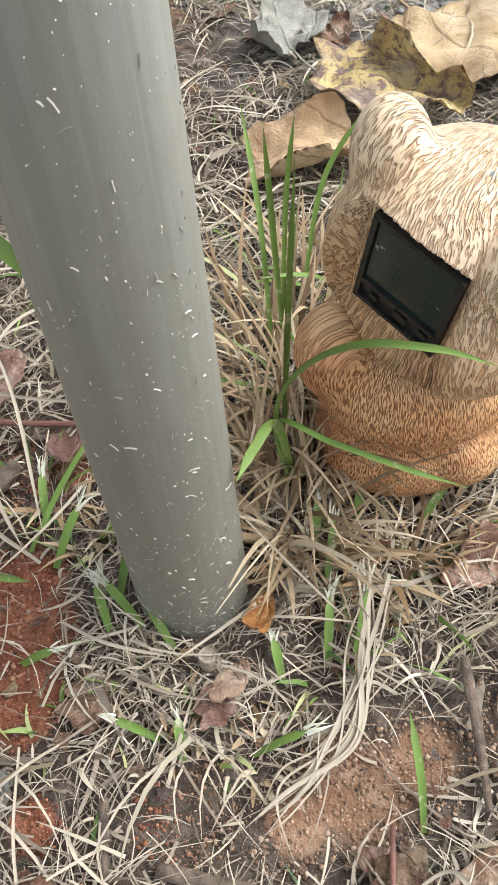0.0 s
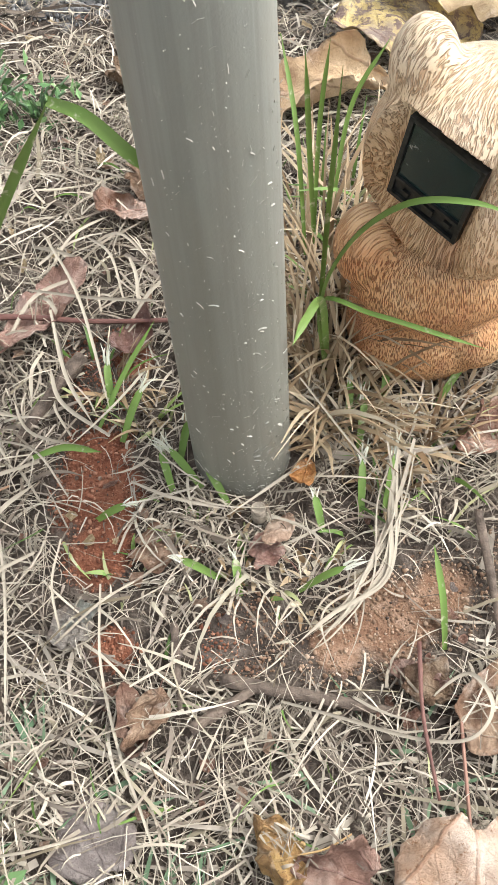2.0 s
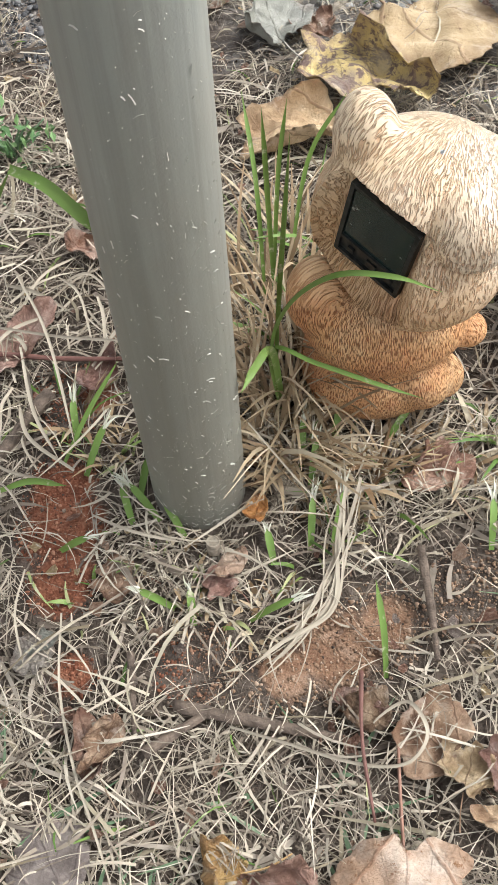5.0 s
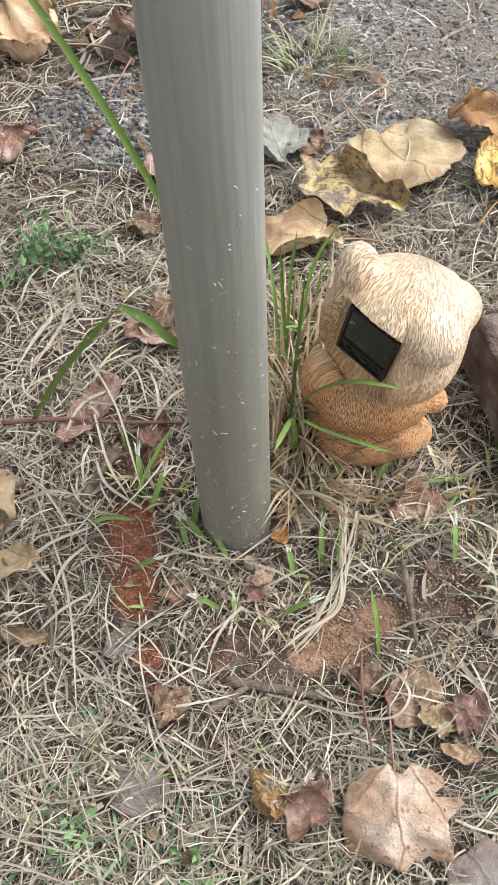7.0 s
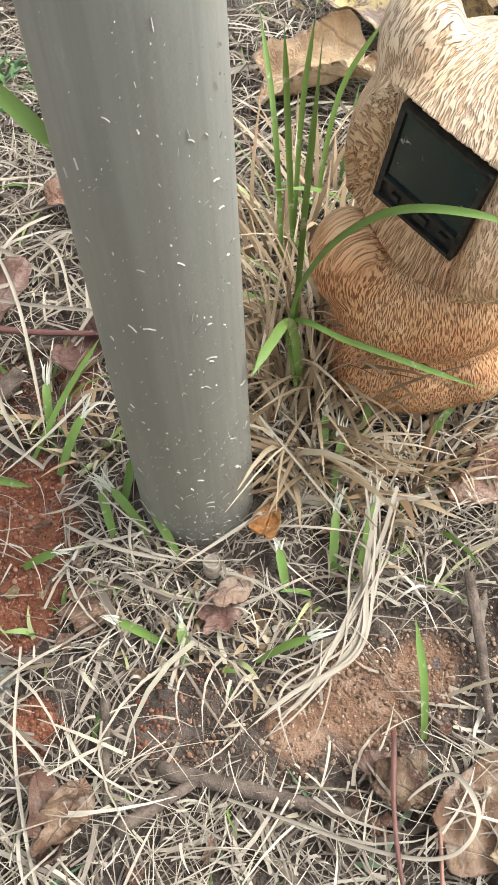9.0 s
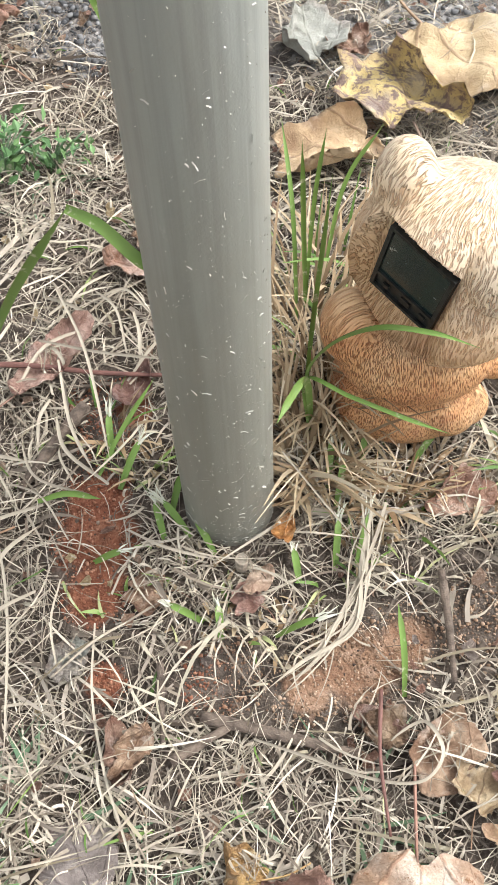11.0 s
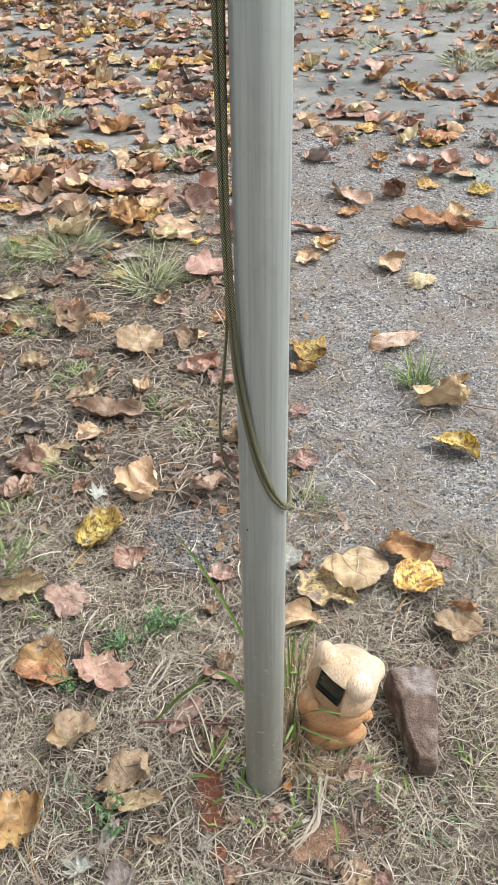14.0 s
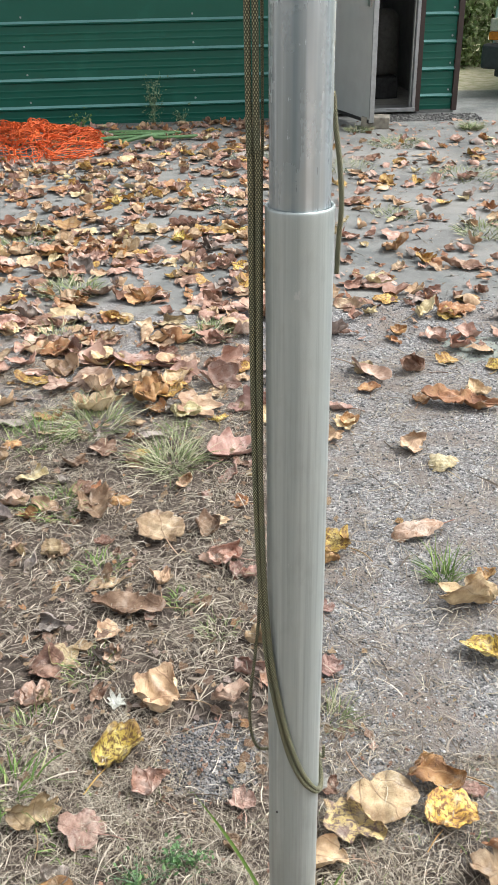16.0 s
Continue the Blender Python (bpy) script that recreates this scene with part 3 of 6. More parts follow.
def leaf(x, y, size, turn=0.0, shape="maple", colour="tan", curl=0.4, roll=0.0, tilt=(0, 0), lift=0.004, where="lying on dry grass", var=0):
    key = (shape, colour, round(curl, 1), round(roll, 1), var)
    if key not in LEAF_CACHE:
        me = leaf_mesh(shape, min(curl, 0.75), roll, 11 + 7 * len(LEAF_CACHE))
        for piece in me:
            piece.materials.append(MAT[colour])
        LEAF_CACHE[key] = me
    blade_me, stalk_me = LEAF_CACHE[key]
    ob = new("leaf", blade_me)
    new("stalk", stalk_me).parent = ob
    m = pose(x, y, float(ground_z(x, y)) + lift, tilt[0], tilt[1], turn)
    size *= 1.28
    ob.matrix_basis = m @ Matrix.Diagonal((size, size, size, 1))
    state = "curled" if roll or curl > 0.6 else "flat"
    return tagged(ob, f"{state} {WORD[colour]} {FORM[shape]} dead leaf {where}", "leaf", "fallen leaves")


# round the foot of the pole
leaf(0.104, -0.222, 0.071, 176, "sycamore", "rose", 0.3, lift=0.012, var=1)
leaf(0.015, -0.212, 0.038, 100, "sycamore", "orange", 0.6, lift=0.01, var=1)
leaf(0.047, -0.218, 0.040, 70, "tulip", "red", 0.6, lift=0.012, var=1)
leaf(0.165, -0.292, 0.074, 20, "tulip", "grey", 0.2, lift=0.01)
leaf(0.126, -0.146, 0.040, 40, "sycamore", "brown", 0.3, lift=0.006, var=1)
leaf(0.090, -0.127, 0.022, 70, "oval", "red", 0.4, lift=0.008, var=4)
leaf(0.140, -0.165, 0.028, -20, "maple", "tan", 0.6, lift=0.010, var=23)
leaf(0.166, -0.160, 0.033, 60, "tulip", "red", 0.7, lift=0.01, var=4)
leaf(0.152, -0.187, 0.024, 80, "oval", "tan", 0.6, 1.6, lift=0.01, var=1)
leaf(-0.046, -0.149, 0.032, 160, "oval", "brown", 0.5, 1.2, lift=0.009, var=14)
leaf(-0.067, -0.205, 0.040, 30, "tulip", "grey", 0.2, lift=0.006, var=1)
leaf(-0.085, -0.096, 0.017, 30, "tulip", "pale", 0.6, lift=0.008, var=1)
leaf(0.142, 0.010, 0.040, 20, "tulip", "brown", 0.4, lift=0.008, var=12)
leaf(-0.160, -0.090, 0.029, 80, "oval", "tan", 0.5, 1.4, lift=0.006, var=22)
leaf(-0.068, 0.083, 0.036, -40, "oval", "red", 0.4, lift=0.008, var=5)
leaf(-0.074, 0.186, 0.050, 75, "oval", "rose", 0.6, 1.6, lift=0.010, var=9)
leaf(-0.062, 0.215, 0.043, 120, "tulip", "brown", 0.6, lift=0.008, var=13)
leaf(0.049, 0.455, 0.065, 20, "tulip", "pale", 0.4, lift=0.012, var=4)
# further off, from the yard to the drive
leaf(0.262, -0.251, 0.065, 65, "oval", "tan", 0.5, 1.2, lift=0.008, var=4)
leaf(-0.205, -0.000, 0.081, 35, "sycamore", "tan", 0.8, lift=0.008, var=6)
leaf(-0.193, -0.039, 0.064, 100, "oval", "tan", 0.5, 2.4, lift=0.012, var=7)
leaf(-0.317, 0.074, 0.085, -50, "tulip", "tan", 0.7, 1.6, lift=0.008)
leaf(-0.356, -0.071, 0.095, 20, "tulip", "orange", 0.7, 1.2, lift=0.01)
leaf(-0.263, -0.139, 0.055, 60, "oak", "pale", 0.6, 1.4, lift=0.01)
leaf(-0.205, -0.158, 0.052, 40, "tulip", "grey", 0.5, lift=0.008)
leaf(-0.230, -0.087, 0.040, -20, "oval", "grey", 0.3, lift=0.01, var=2)
leaf(-0.196, -0.111, 0.027, 5, "oval", "brown", 0.4, 1.4, lift=0.008)
leaf(-0.124, 0.106, 0.058, -38, "oval", "pink", 0.5, 1.4, lift=0.010, var=12)
leaf(-0.052, -0.153, 0.034, 25, "oval", "brown", 0.4, lift=0.008, var=2)
leaf(-0.275, 0.191, 0.095, -15, "maple", "red", 0.5, lift=0.01, var=2)
leaf(-0.368, 0.194, 0.076, 75, "oval", "orange", 0.6, 1.4, lift=0.012, var=3)
leaf(-0.386, 0.256, 0.064, 30, "tulip", "grey", 0.7, 1.5, lift=0.01, var=3)
leaf(-0.442, 0.391, 0.093, 15, "sycamore", "tan", 0.7, 1.2, lift=0.01, var=3)
leaf(-0.349, 0.354, 0.076, 80, "tulip", "pink", 0.6, lift=0.008, var=2)
leaf(-0.241, 0.449, 0.077, 40, "tulip", "rose", 0.8, 1.5, lift=0.01, var=2)
leaf(-0.316, 0.524, 0.104, -28, "sycamore", "yellow", 0.8, 2.4, lift=0.012, var=2)
leaf(-0.073, 0.414, 0.051, 10, "tulip", "pink", 0.6, lift=0.008, var=3)
leaf(-0.087, 0.332, 0.036, 120, "tulip", "brown", 0.7, lift=0.008, var=3)
leaf(-0.243, 0.680, 0.122, 80, "tulip", "tan", 0.8, 1.6, lift=0.01, var=24)
leaf(-0.334, 0.662, 0.057, 30, "oak", "pale", 0.4, lift=0.01, var=2)
leaf(-0.108, 0.658, 0.104, -20, "oval", "pink", 0.7, 2.2, lift=0.012, var=4)
leaf(-0.064, 0.768, 0.064, 30, "tulip", "rose", 0.7, lift=0.01, var=3)
leaf(-0.359, 0.817, 0.061, 60, "tulip", "pink", 0.6, lift=0.01, var=4)
leaf(-0.350, 0.989, 0.138, 85, "oval", "brown", 0.5, 2.2, lift=0.01, var=4)
leaf(-0.300, 1.302, 0.115, 20, "sycamore", "tan", 0.5, lift=0.01, var=8)
leaf(-0.504, 1.425, 0.118, -30, "tulip", "brown", 0.7, 1.4, lift=0.01, var=5)
leaf(-0.172, 1.320, 0.091, 0, "tulip", "brown", 0.8, 1.6, lift=0.008, var=6)
leaf(-0.133, 1.196, 0.103, 70, "tulip", "rose", 0.7, lift=0.008, var=4)
leaf(-0.573, 1.221, 0.067, 140, "tulip", "tan", 0.6, lift=0.008, var=9)
leaf(-0.639, 1.454, 0.080, 60, "oval", "tan", 0.5, lift=0.008, var=3)
leaf(-0.518, 0.919, 0.073, 20, "tulip", "grey", 0.6, lift=0.008, var=5)
leaf(-0.502, 0.779, 0.088, 85, "tulip", "brown", 0.6, 1.5, lift=0.008, var=7)
leaf(-0.504, 0.687, 0.076, 10, "tulip", "rose", 0.7, 1.3, lift=0.008, var=5)
leaf(0.173, 0.429, 0.112, -150, "sycamore", "tan", 0.3, lift=0.012, var=5)
leaf(0.124, 0.360, 0.101, 10, "sycamore", "mottled", 0.5, lift=0.018, var=2)
leaf(0.266, 0.479, 0.121, 75, "oval", "orange", 0.7, 1.4, lift=0.014, var=5)
leaf(0.346, 0.444, 0.044, 30, "tulip", "red", 0.4, lift=0.008, var=3)
leaf(0.295, 0.383, 0.092, -40, "tulip", "yellow", 0.6, 1.2, lift=0.014, var=4)
leaf(0.088, 0.452, 0.045, 60, "tulip", "brown", 0.7, 2.4, lift=0.01, var=8)
leaf(0.356, 0.275, 0.079, 75, "tulip", "tan", 0.6, 1.3, lift=0.012, var=10)
leaf(0.363, 0.304, 0.050, 90, "tulip", "orange", 0.5, lift=0.028, var=6)
leaf(0.075, 0.299, 0.079, 85, "tulip", "tan", 0.6, 2.2, lift=0.012, var=11)
leaf(0.106, 0.768, 0.059, 10, "tulip", "pink", 0.5, lift=0.008, var=5)
leaf(0.105, 0.982, 0.049, 0, "tulip", "rose", 0.4, var=6)
leaf(0.160, 1.250, 0.117, 50, "tulip", "yellow", 0.7, 1.1, lift=0.01, var=5)
leaf(0.127, 1.179, 0.071, 150, "tulip", "orange", 0.6, var=7)
leaf(0.371, 1.299, 0.122, 110, "oval", "rose", 0.3, lift=0.008, var=4)
leaf(0.457, 0.992, 0.154, 75, "tulip", "tan", 0.7, 1.5, lift=0.01, var=12)
leaf(0.518, 1.104, 0.059, 20, "tulip", "orange", 0.5, var=8)
leaf(0.463, 0.817, 0.098, 60, "tulip", "yellow", 0.7, 2.2, lift=0.012, var=6)
leaf(0.506, 1.668, 0.085, 20, "tulip", "paleyellow", 0.3, var=2)
leaf(0.431, 1.797, 0.058, 70, "oval", "pale", 0.3, var=3)
leaf(0.173, 0.549, 0.031, -20, "oak", "pink", 0.4, var=2)
leaf(0.336, 1.357, 0.023, 0, "tulip", "orange", 0.5, var=9)
leaf(0.252, 1.941, 0.074, 0, "tulip", "orange", 0.8, 1.4, var=10)
leaf(0.182, 1.845, 0.085, 20, "tulip", "tan", 0.6, var=13)
leaf(0.205, 2.066, 0.111, 80, "oval", "pink", 0.5, 1.2, var=6)
leaf(0.343, 2.201, 0.073, 0, "tulip", "orange", 0.5, var=11)
leaf(0.347, 2.386, 0.092, 60, "tulip", "tan", 0.6, var=14)
leaf(0.518, 2.738, 0.075, 30, "tulip", "orange", 0.7, 1.3, var=12)
leaf(0.751, 2.918, 0.085, 0, "tulip", "yellow", 0.7, var=7)
leaf(0.529, 2.373, 0.119, 70, "tulip", "brown", 0.7, 1.4, var=9)
leaf(0.505, 2.112, 0.071, -20, "tulip", "orange", 0.6, var=13)
leaf(0.648, 2.080, 0.201, 80, "oval", "orange", 0.7, 1.6, var=14)
leaf(0.712, 2.167, 0.093, 10, "tulip", "tan", 0.8, var=15)
leaf(-0.402, 2.138, 0.192, 80, "tulip", "orange", 0.8, 1.3, lift=0.014, var=15)
leaf(-0.469, 2.228, 0.147, 20, "tulip", "tan", 0.7, lift=0.01, var=16)
leaf(-0.619, 2.242, 0.135, 60, "tulip", "tan", 0.7, 1.4, var=17)
leaf(-0.460, 2.438, 0.190, 85, "oval", "rose", 0.5, 1.2, var=7)
leaf(-0.174, 1.978, 0.065, 0, "tulip", "yellow", 0.8, var=8)
leaf(-0.415, 1.759, 0.058, 10, "tulip", "yellow", 0.4, var=9)
leaf(-0.448, 1.951, 0.049, 10, "tulip", "tan", 0.5, var=18)
leaf(-0.730, 2.000, 0.103, 80, "oval", "orange", 0.6, 1.4, var=16)
leaf(-0.302, 2.465, 0.075, 40, "maple", "pink", 0.4, var=7)
leaf(-0.201, 2.680, 0.094, 60, "tulip", "rose", 0.4, var=8)
leaf(-0.863, 3.071, 0.128, 40, "tulip", "orange", 0.8, var=17)
leaf(-0.422, 2.610, 0.125, -30, "tulip", "tan", 0.7, 1.3, var=19)
leaf(-0.097, 1.690, 0.048, 70, "oval", "brown", 0.6, 1.2, var=10)
leaf(-0.403, 2.855, 0.114, 20, "tulip", "tan", 0.6, var=20)
leaf(-0.661, 2.698, 0.103, -40, "maple", "tan", 0.6, var=21)
leaf(-0.769, 2.594, 0.107, 20, "tulip", "pink", 0.7, 1.2, var=8)
leaf(-0.371, 0.212, 0.085, 80, "tulip", "orange", 0.5, 1.4, lift=0.008)
leaf(-0.566, 1.220, 0.075, 10, "tulip", "tan", 0.6)
leaf(-0.847, 2.294, 0.13, 80, "oval", "yellow", 0.4)
leaf(-0.709, 1.603, 0.09, 60, "tulip", "paleyellow", 0.4)
leaf(0.523, 3.146, 0.11, 80, "tulip", "yellow", 0.3)
leaf(0.756, 2.950, 0.14, 30, "tulip", "orange", 0.7)
leaf(0.943, 3.586, 0.16, 80, "oval", "brown", 0.5, 2.0)
leaf(0.883, 3.128, 0.10, 70, "tulip", "yellow", 0.3)
leaf(-0.633, 3.864, 0.13, 60, "tulip", "yellow", 0.3)

# leaves blown over the drive, thickest towards the garage and on the left
rng = np.random.default_rng(5)
PALETTE = ["tan"] * 8 + ["pink"] * 7 + ["rose"] * 4 + ["orange"] * 4 + ["brown"] * 4 + ["yellow"] * 3 + ["paleyellow"] * 2 + ["grey"] * 3
def scatter(n, y0, y1, power):
    out = []
    while len(out) < n:
        y = y0 + (y1 - y0) * rng.random() ** power
        half = 0.30 * (y + 1.4)
        x = rng.uniform(-half, half * 1.05)
        keep = 0.95 if x < 0.05 * y else 0.27
        if y < 2.6 and x > 0:
            keep = 0.12
        if rng.random() > keep or (y > 6.9 and x > 0.5) or (y > 7.92 + 0.12 * x):
            continue
        out.append((x, y, rng.uniform(0.075, 0.165), rng.uniform(0, 360), ("tulip", "sycamore", "maple", "oval")[rng.integers(4)], PALETTE[rng.integers(len(PALETTE))],
                    (0.3, 0.5, 0.8)[rng.integers(3)], (0, 0, 1.6, 2.4)[rng.integers(4)], (rng.uniform(-14, 14), rng.uniform(-14, 14)), 0.004 + 0.012 * rng.random()))
    return out


for x, y, size, turn, shape, colour, curl, roll, tilt, lift in scatter(130, 1.75, 4.4, 1.0):
    leaf(x, y, size, turn, shape, colour, curl, roll, tilt, lift, "on the drive", int(rng.integers(2)))


for _ in range(95):
    x, y = rng.uniform(-0.95, 0.02), rng.uniform(0.62, 2.3)
    leaf(x, y, rng.uniform(0.03, 0.085), rng.uniform(0, 360), ("tulip", "tulip", "maple", "oval")[rng.integers(4)], ("pink", "tan", "brown", "rose", "grey", "tan", "orange")[rng.integers(7)],
         (0.4, 0.7, 0.9)[rng.integers(3)], (0, 1.6, 2.4)[rng.integers(3)], (rng.uniform(-12, 12), rng.uniform(-12, 12)), 0.005, "lying on dry grass", int(rng.integers(2)))


def far_leaves(rows):
    """The far leaves as one drift, of a few dozen crumpled blades."""
    kinds = [leaf_mesh(("tulip", "maple", "sycamore", "oval")[k % 4], (0.45, 0.65, 0.75)[k % 3], (0, 0, 1.6, 0, 2.6)[k % 5], 400 + k, 40, 6, True) for k in range(28)]
    names = sorted(set(r[5] for r in rows))
    verts, faces, uvs, mats, base = [], [], [], [], 0
    for x, y, size, turn, shape, colour, curl, roll, tilt, lift in rows:
        v, (tris, quads), uv = kinds[rng.integers(len(kinds))]
        m = np.array(pose(0, 0, 0, tilt[0] * 0.8, tilt[1] * 0.8, turn).to_3x3())
        verts.append(v @ m.T * size + (x, y, float(ground_z(x, y)) + 0.002 + lift * 0.4))
        uvs.append(uv + rng.uniform(0, 9, 2) * (0 if rng.random() < 0.3 else 1))
        fs = tris + quads
        faces += [tuple(base + k for k in f) for f in fs]
        mats += [names.index(colour)] * len(fs)
        base += len(v)
    me = mesh("far_leaves", np.vstack(verts), faces, np.vstack(uvs))
    for n in names:
        me.materials.append(MAT[n])
    me.polygons.foreach_set("material_index", mats)
    return me


tagged(new("leaf_litter", far_leaves(scatter(1350, 2.2, 8.1, 0.72))), "drift of dry brown and yellow leaves on the drive", "leaves", kind="stuff")

# ---- the animal figurine with a solar panel in the back of its head ----
def fur_material():
    """Painted resin with short combed grooves: dashes that run down from the crown and down the body."""
    g = G("painted_resin_fur", 0.55, spec=0.3)
    p = g.pos()
    q = g.xyz(g.mix(0.008, p, g.noise(p, 34, 2, 0.5, 0, "Color"), "ADD"))
    z = g.xyz(p)[2]
    head_up = g.step(z, 0.108, 0.114)

    def combed(cx, cy, cz, r, wide, long, seed):
        dx, dy, dz = g.math("SUBTRACT", q[0], cx), g.math("SUBTRACT", q[1], cy), g.math("SUBTRACT", q[2], cz)
        flat = g.math("SQRT", g.math("ADD", g.math("MULTIPLY", dx, dx), g.math("MULTIPLY", dy, dy)))
        around = g.math("MULTIPLY", g.math("ARCTAN2", dx, dy), r / wide)
        along = g.math("MULTIPLY", g.math("ARCTAN2", flat, dz), r / long)
        v = g.nt.nodes.new("ShaderNodeCombineXYZ")
        g.put(v, 0, around), g.put(v, 1, along), g.put(v, 2, seed * 3.7)
        v = v.outputs[0]
        return g.step(g.noise(v, 1.0, 1.2, 0.45), 0.47, 0.66)

    on_head = combed(0.150, 0.108, 0.150, 0.062, 0.00058, 0.0030, 1)
    on_body = combed(0.116, 0.100, 0.040, 0.062, 0.00062, 0.0026, 0)
    groove = g.mix(head_up, on_body, on_head)
    tone = g.noise(p, 22, 4, 0.6)
    fine = g.noise(p, 900, 3, 0.6)
    head = g.ramp(tone, (0.3, (0.86, 0.65, 0.43)), (0.7, (0.92, 0.80, 0.64)))
    wash = g.math("ADD", g.math("MULTIPLY", g.xyz(p)[0], 0.35), g.math("ADD", z, g.math("MULTIPLY", tone, 0.03)))
    head = g.mix(g.math("MULTIPLY", g.step(wash, 0.262, 0.185), 0.8), head, (0.68, 0.41, 0.20))
    pinkish = g.step(g.noise(p, 34, 3), 0.56, 0.74)
    head = g.mix(g.math("MULTIPLY", pinkish, 0.3), head, (0.70, 0.36, 0.26))
    body = g.ramp(tone, (0.3, (0.66, 0.28, 0.12)), (0.5, (0.78, 0.43, 0.20)), (0.7, (0.86, 0.61, 0.36)))
    red = g.step(g.noise(p, 30, 2, 0.5), 0.52, 0.66)
    body = g.mix(g.math("MULTIPLY", red, 0.6), body, (0.46, 0.17, 0.085))
    wob = g.math("ADD", z, g.math("MULTIPLY", g.math("SUBTRACT", tone, 0.5), 0.03))
    c = g.mix(g.step(wob, 0.098, 0.128), body, head)
    c = g.mix(g.math("MULTIPLY", g.step(fine, 0.4, 0.7), 0.25), c, g.mix(0.5, c, (0.9, 0.78, 0.6)))
    # brown grooves; the body's darker red-brown also paints in shade between ridges
    groove_shade = g.mix(head_up, (0.24, 0.058, 0.018), (0.50, 0.20, 0.065))
    c = g.mix(g.math("MULTIPLY", groove, g.mix(head_up, (0.74, 0.74, 0.74), (0.43, 0.43, 0.43))), c, groove_shade)
    chip = g.step(g.noise(p, 75, 2, 0.4), 0.765, 0.785)
    c = g.mix(chip, c, (0.42, 0.44, 0.45))
    g.color(c)
    g.bump(g.math("ADD", g.math("SUBTRACT", 1.0, groove), g.math("MULTIPLY", fine, 0.15)), 1.0, 0.0016)
    return g.m


def figurine():
    F = np.array([0.74, 0.67, 0.05])
    F /= np.linalg.norm(F)
    C = np.array([0.122, 0.075, 0.160])

    def ell(p, c, r):
        q = (p - np.array(c)) / np.array(r)
        k = np.linalg.norm(q, axis=-1)
        return (k - 1) * min(r)

    def smin(a, b, k):
        h = np.clip(0.5 + 0.5 * (b - a) / k, 0, 1)
        return b + (a - b) * h - k * h * (1 - h)

    e1 = np.array([0.71, -0.67, -0.24])
    e1 /= np.linalg.norm(e1)
    e2 = np.array([0.04, -0.16, 0.985])
    e2 -= e1 * (e1 @ e2)
    e2 /= np.linalg.norm(e2)
    n = -np.cross(e1, e2)
    n = n if n @ (-F) > 0 else -n
    pc = np.array([0.0962, 0.0500, 0.1592])

    def box(p):
        q = p - pc
        d = np.stack([np.abs(q @ e1 + 0.0022) - 0.0252, np.abs(q @ e2 + 0.0022) - 0.0292, -(q @ n) - 0.006], -1)
        return d.max(-1)

    def head(p):
        d = ell(p, C, (0.0525, 0.0480, 0.0450))
        d = smin(d, ell(p, C - F * 0.006 + (0, 0, -0.003), (0.049, 0.045, 0.0465)), 0.010)
        d = smin(d, ell(p, C + (-0.029, 0.007, 0.036), (0.016, 0.018, 0.027)), 0.006)
        d = smin(d, ell(p, C + (-0.033, 0.006, 0.043), (0.009, 0.011, 0.013)), 0.009)
        d = smin(d, ell(p, C + (0.0178, -0.0395, 0.0205), (0.0205, 0.0205, 0.0205)), 0.0008)
        d = smin(d, ell(p, C + (0.040, 0.012, -0.002), (0.023, 0.022, 0.020)), 0.006)
        d = smin(d, ell(p, C + (0.031, 0.008, 0.021), (0.013, 0.013, 0.013)), 0.004)
        d = smin(d, ell(p, C + (0.0, -0.02, -0.022), (0.042, 0.036, 0.03)), 0.012)
        # the raised lip round the panel's recess
        w = p - pc
        lip = np.stack([np.abs(w @ e1 + 0.0040) - 0.0262, np.abs(w @ e2 + 0.006) - 0.0270, np.abs(w @ n + 0.0115) - 0.0125], -1)
        lip = np.linalg.norm(np.maximum(lip, 0), axis=-1) + np.minimum(lip.max(-1), 0) - 0.0035
        d = smin(d, lip, 0.006)
        return -smin(-d, box(p), 0.0016)

    B = np.array([0.113, 0.077, 0.064])

    def body(p):
        d = ell(p, B + (-0.002, 0.004, 0.018), (0.051, 0.046, 0.036))
        d = smin(d, ell(p, B + (-0.004, 0.006, -0.030), (0.047, 0.041, 0.040)), 0.008)
        # shoulder, folded hind leg with its paw, the far paw and a forepaw
        d = smin(d, ell(p, B + (-0.042, -0.006, 0.038), (0.018, 0.021, 0.024)), 0.003)
        d = smin(d, ell(p, B + (-0.006, -0.016, -0.028), (0.040, 0.023, 0.022)), 0.003)
        d = smin(d, ell(p, B + (0.020, -0.019, -0.021), (0.021, 0.020, 0.019)), 0.0015)
        d = smin(d, ell(p, B + (0.035, -0.008, -0.032), (0.015, 0.016, 0.014)), 0.0015)
        d = smin(d, ell(p, B + (0.045, -0.008, 0.010), (0.012, 0.012, 0.010)), 0.002)
        return d

    def skin(field, centre, axis, nu, nv, reach, bunch):
        a = np.cross(axis, [0, 0, 1.0]) if abs(axis[2]) < 0.9 else np.cross(axis, [0, 1.0, 0])
        a /= np.linalg.norm(a)
        b = np.cross(axis, a)
        u = np.linspace(0, 2 * math.pi, nu + 1)
        w = np.linspace(0.004, math.pi - 0.004, nv)
        w = w + bunch * np.sin(2 * w) * 0.5
        uu, ww = np.meshgrid(u, w)
        d = np.sin(ww)[..., None] * (np.cos(uu)[..., None] * a + np.sin(uu)[..., None] * b) + np.cos(ww)[..., None] * axis
        r, out = np.full(uu.shape, 0.004), np.zeros(uu.shape, bool)
        for s in np.linspace(0.01, reach, 110):
            out |= field(centre + d * s) >= 0
            r = np.where(out, r, s)
        lo, hi = r, r + reach / 105
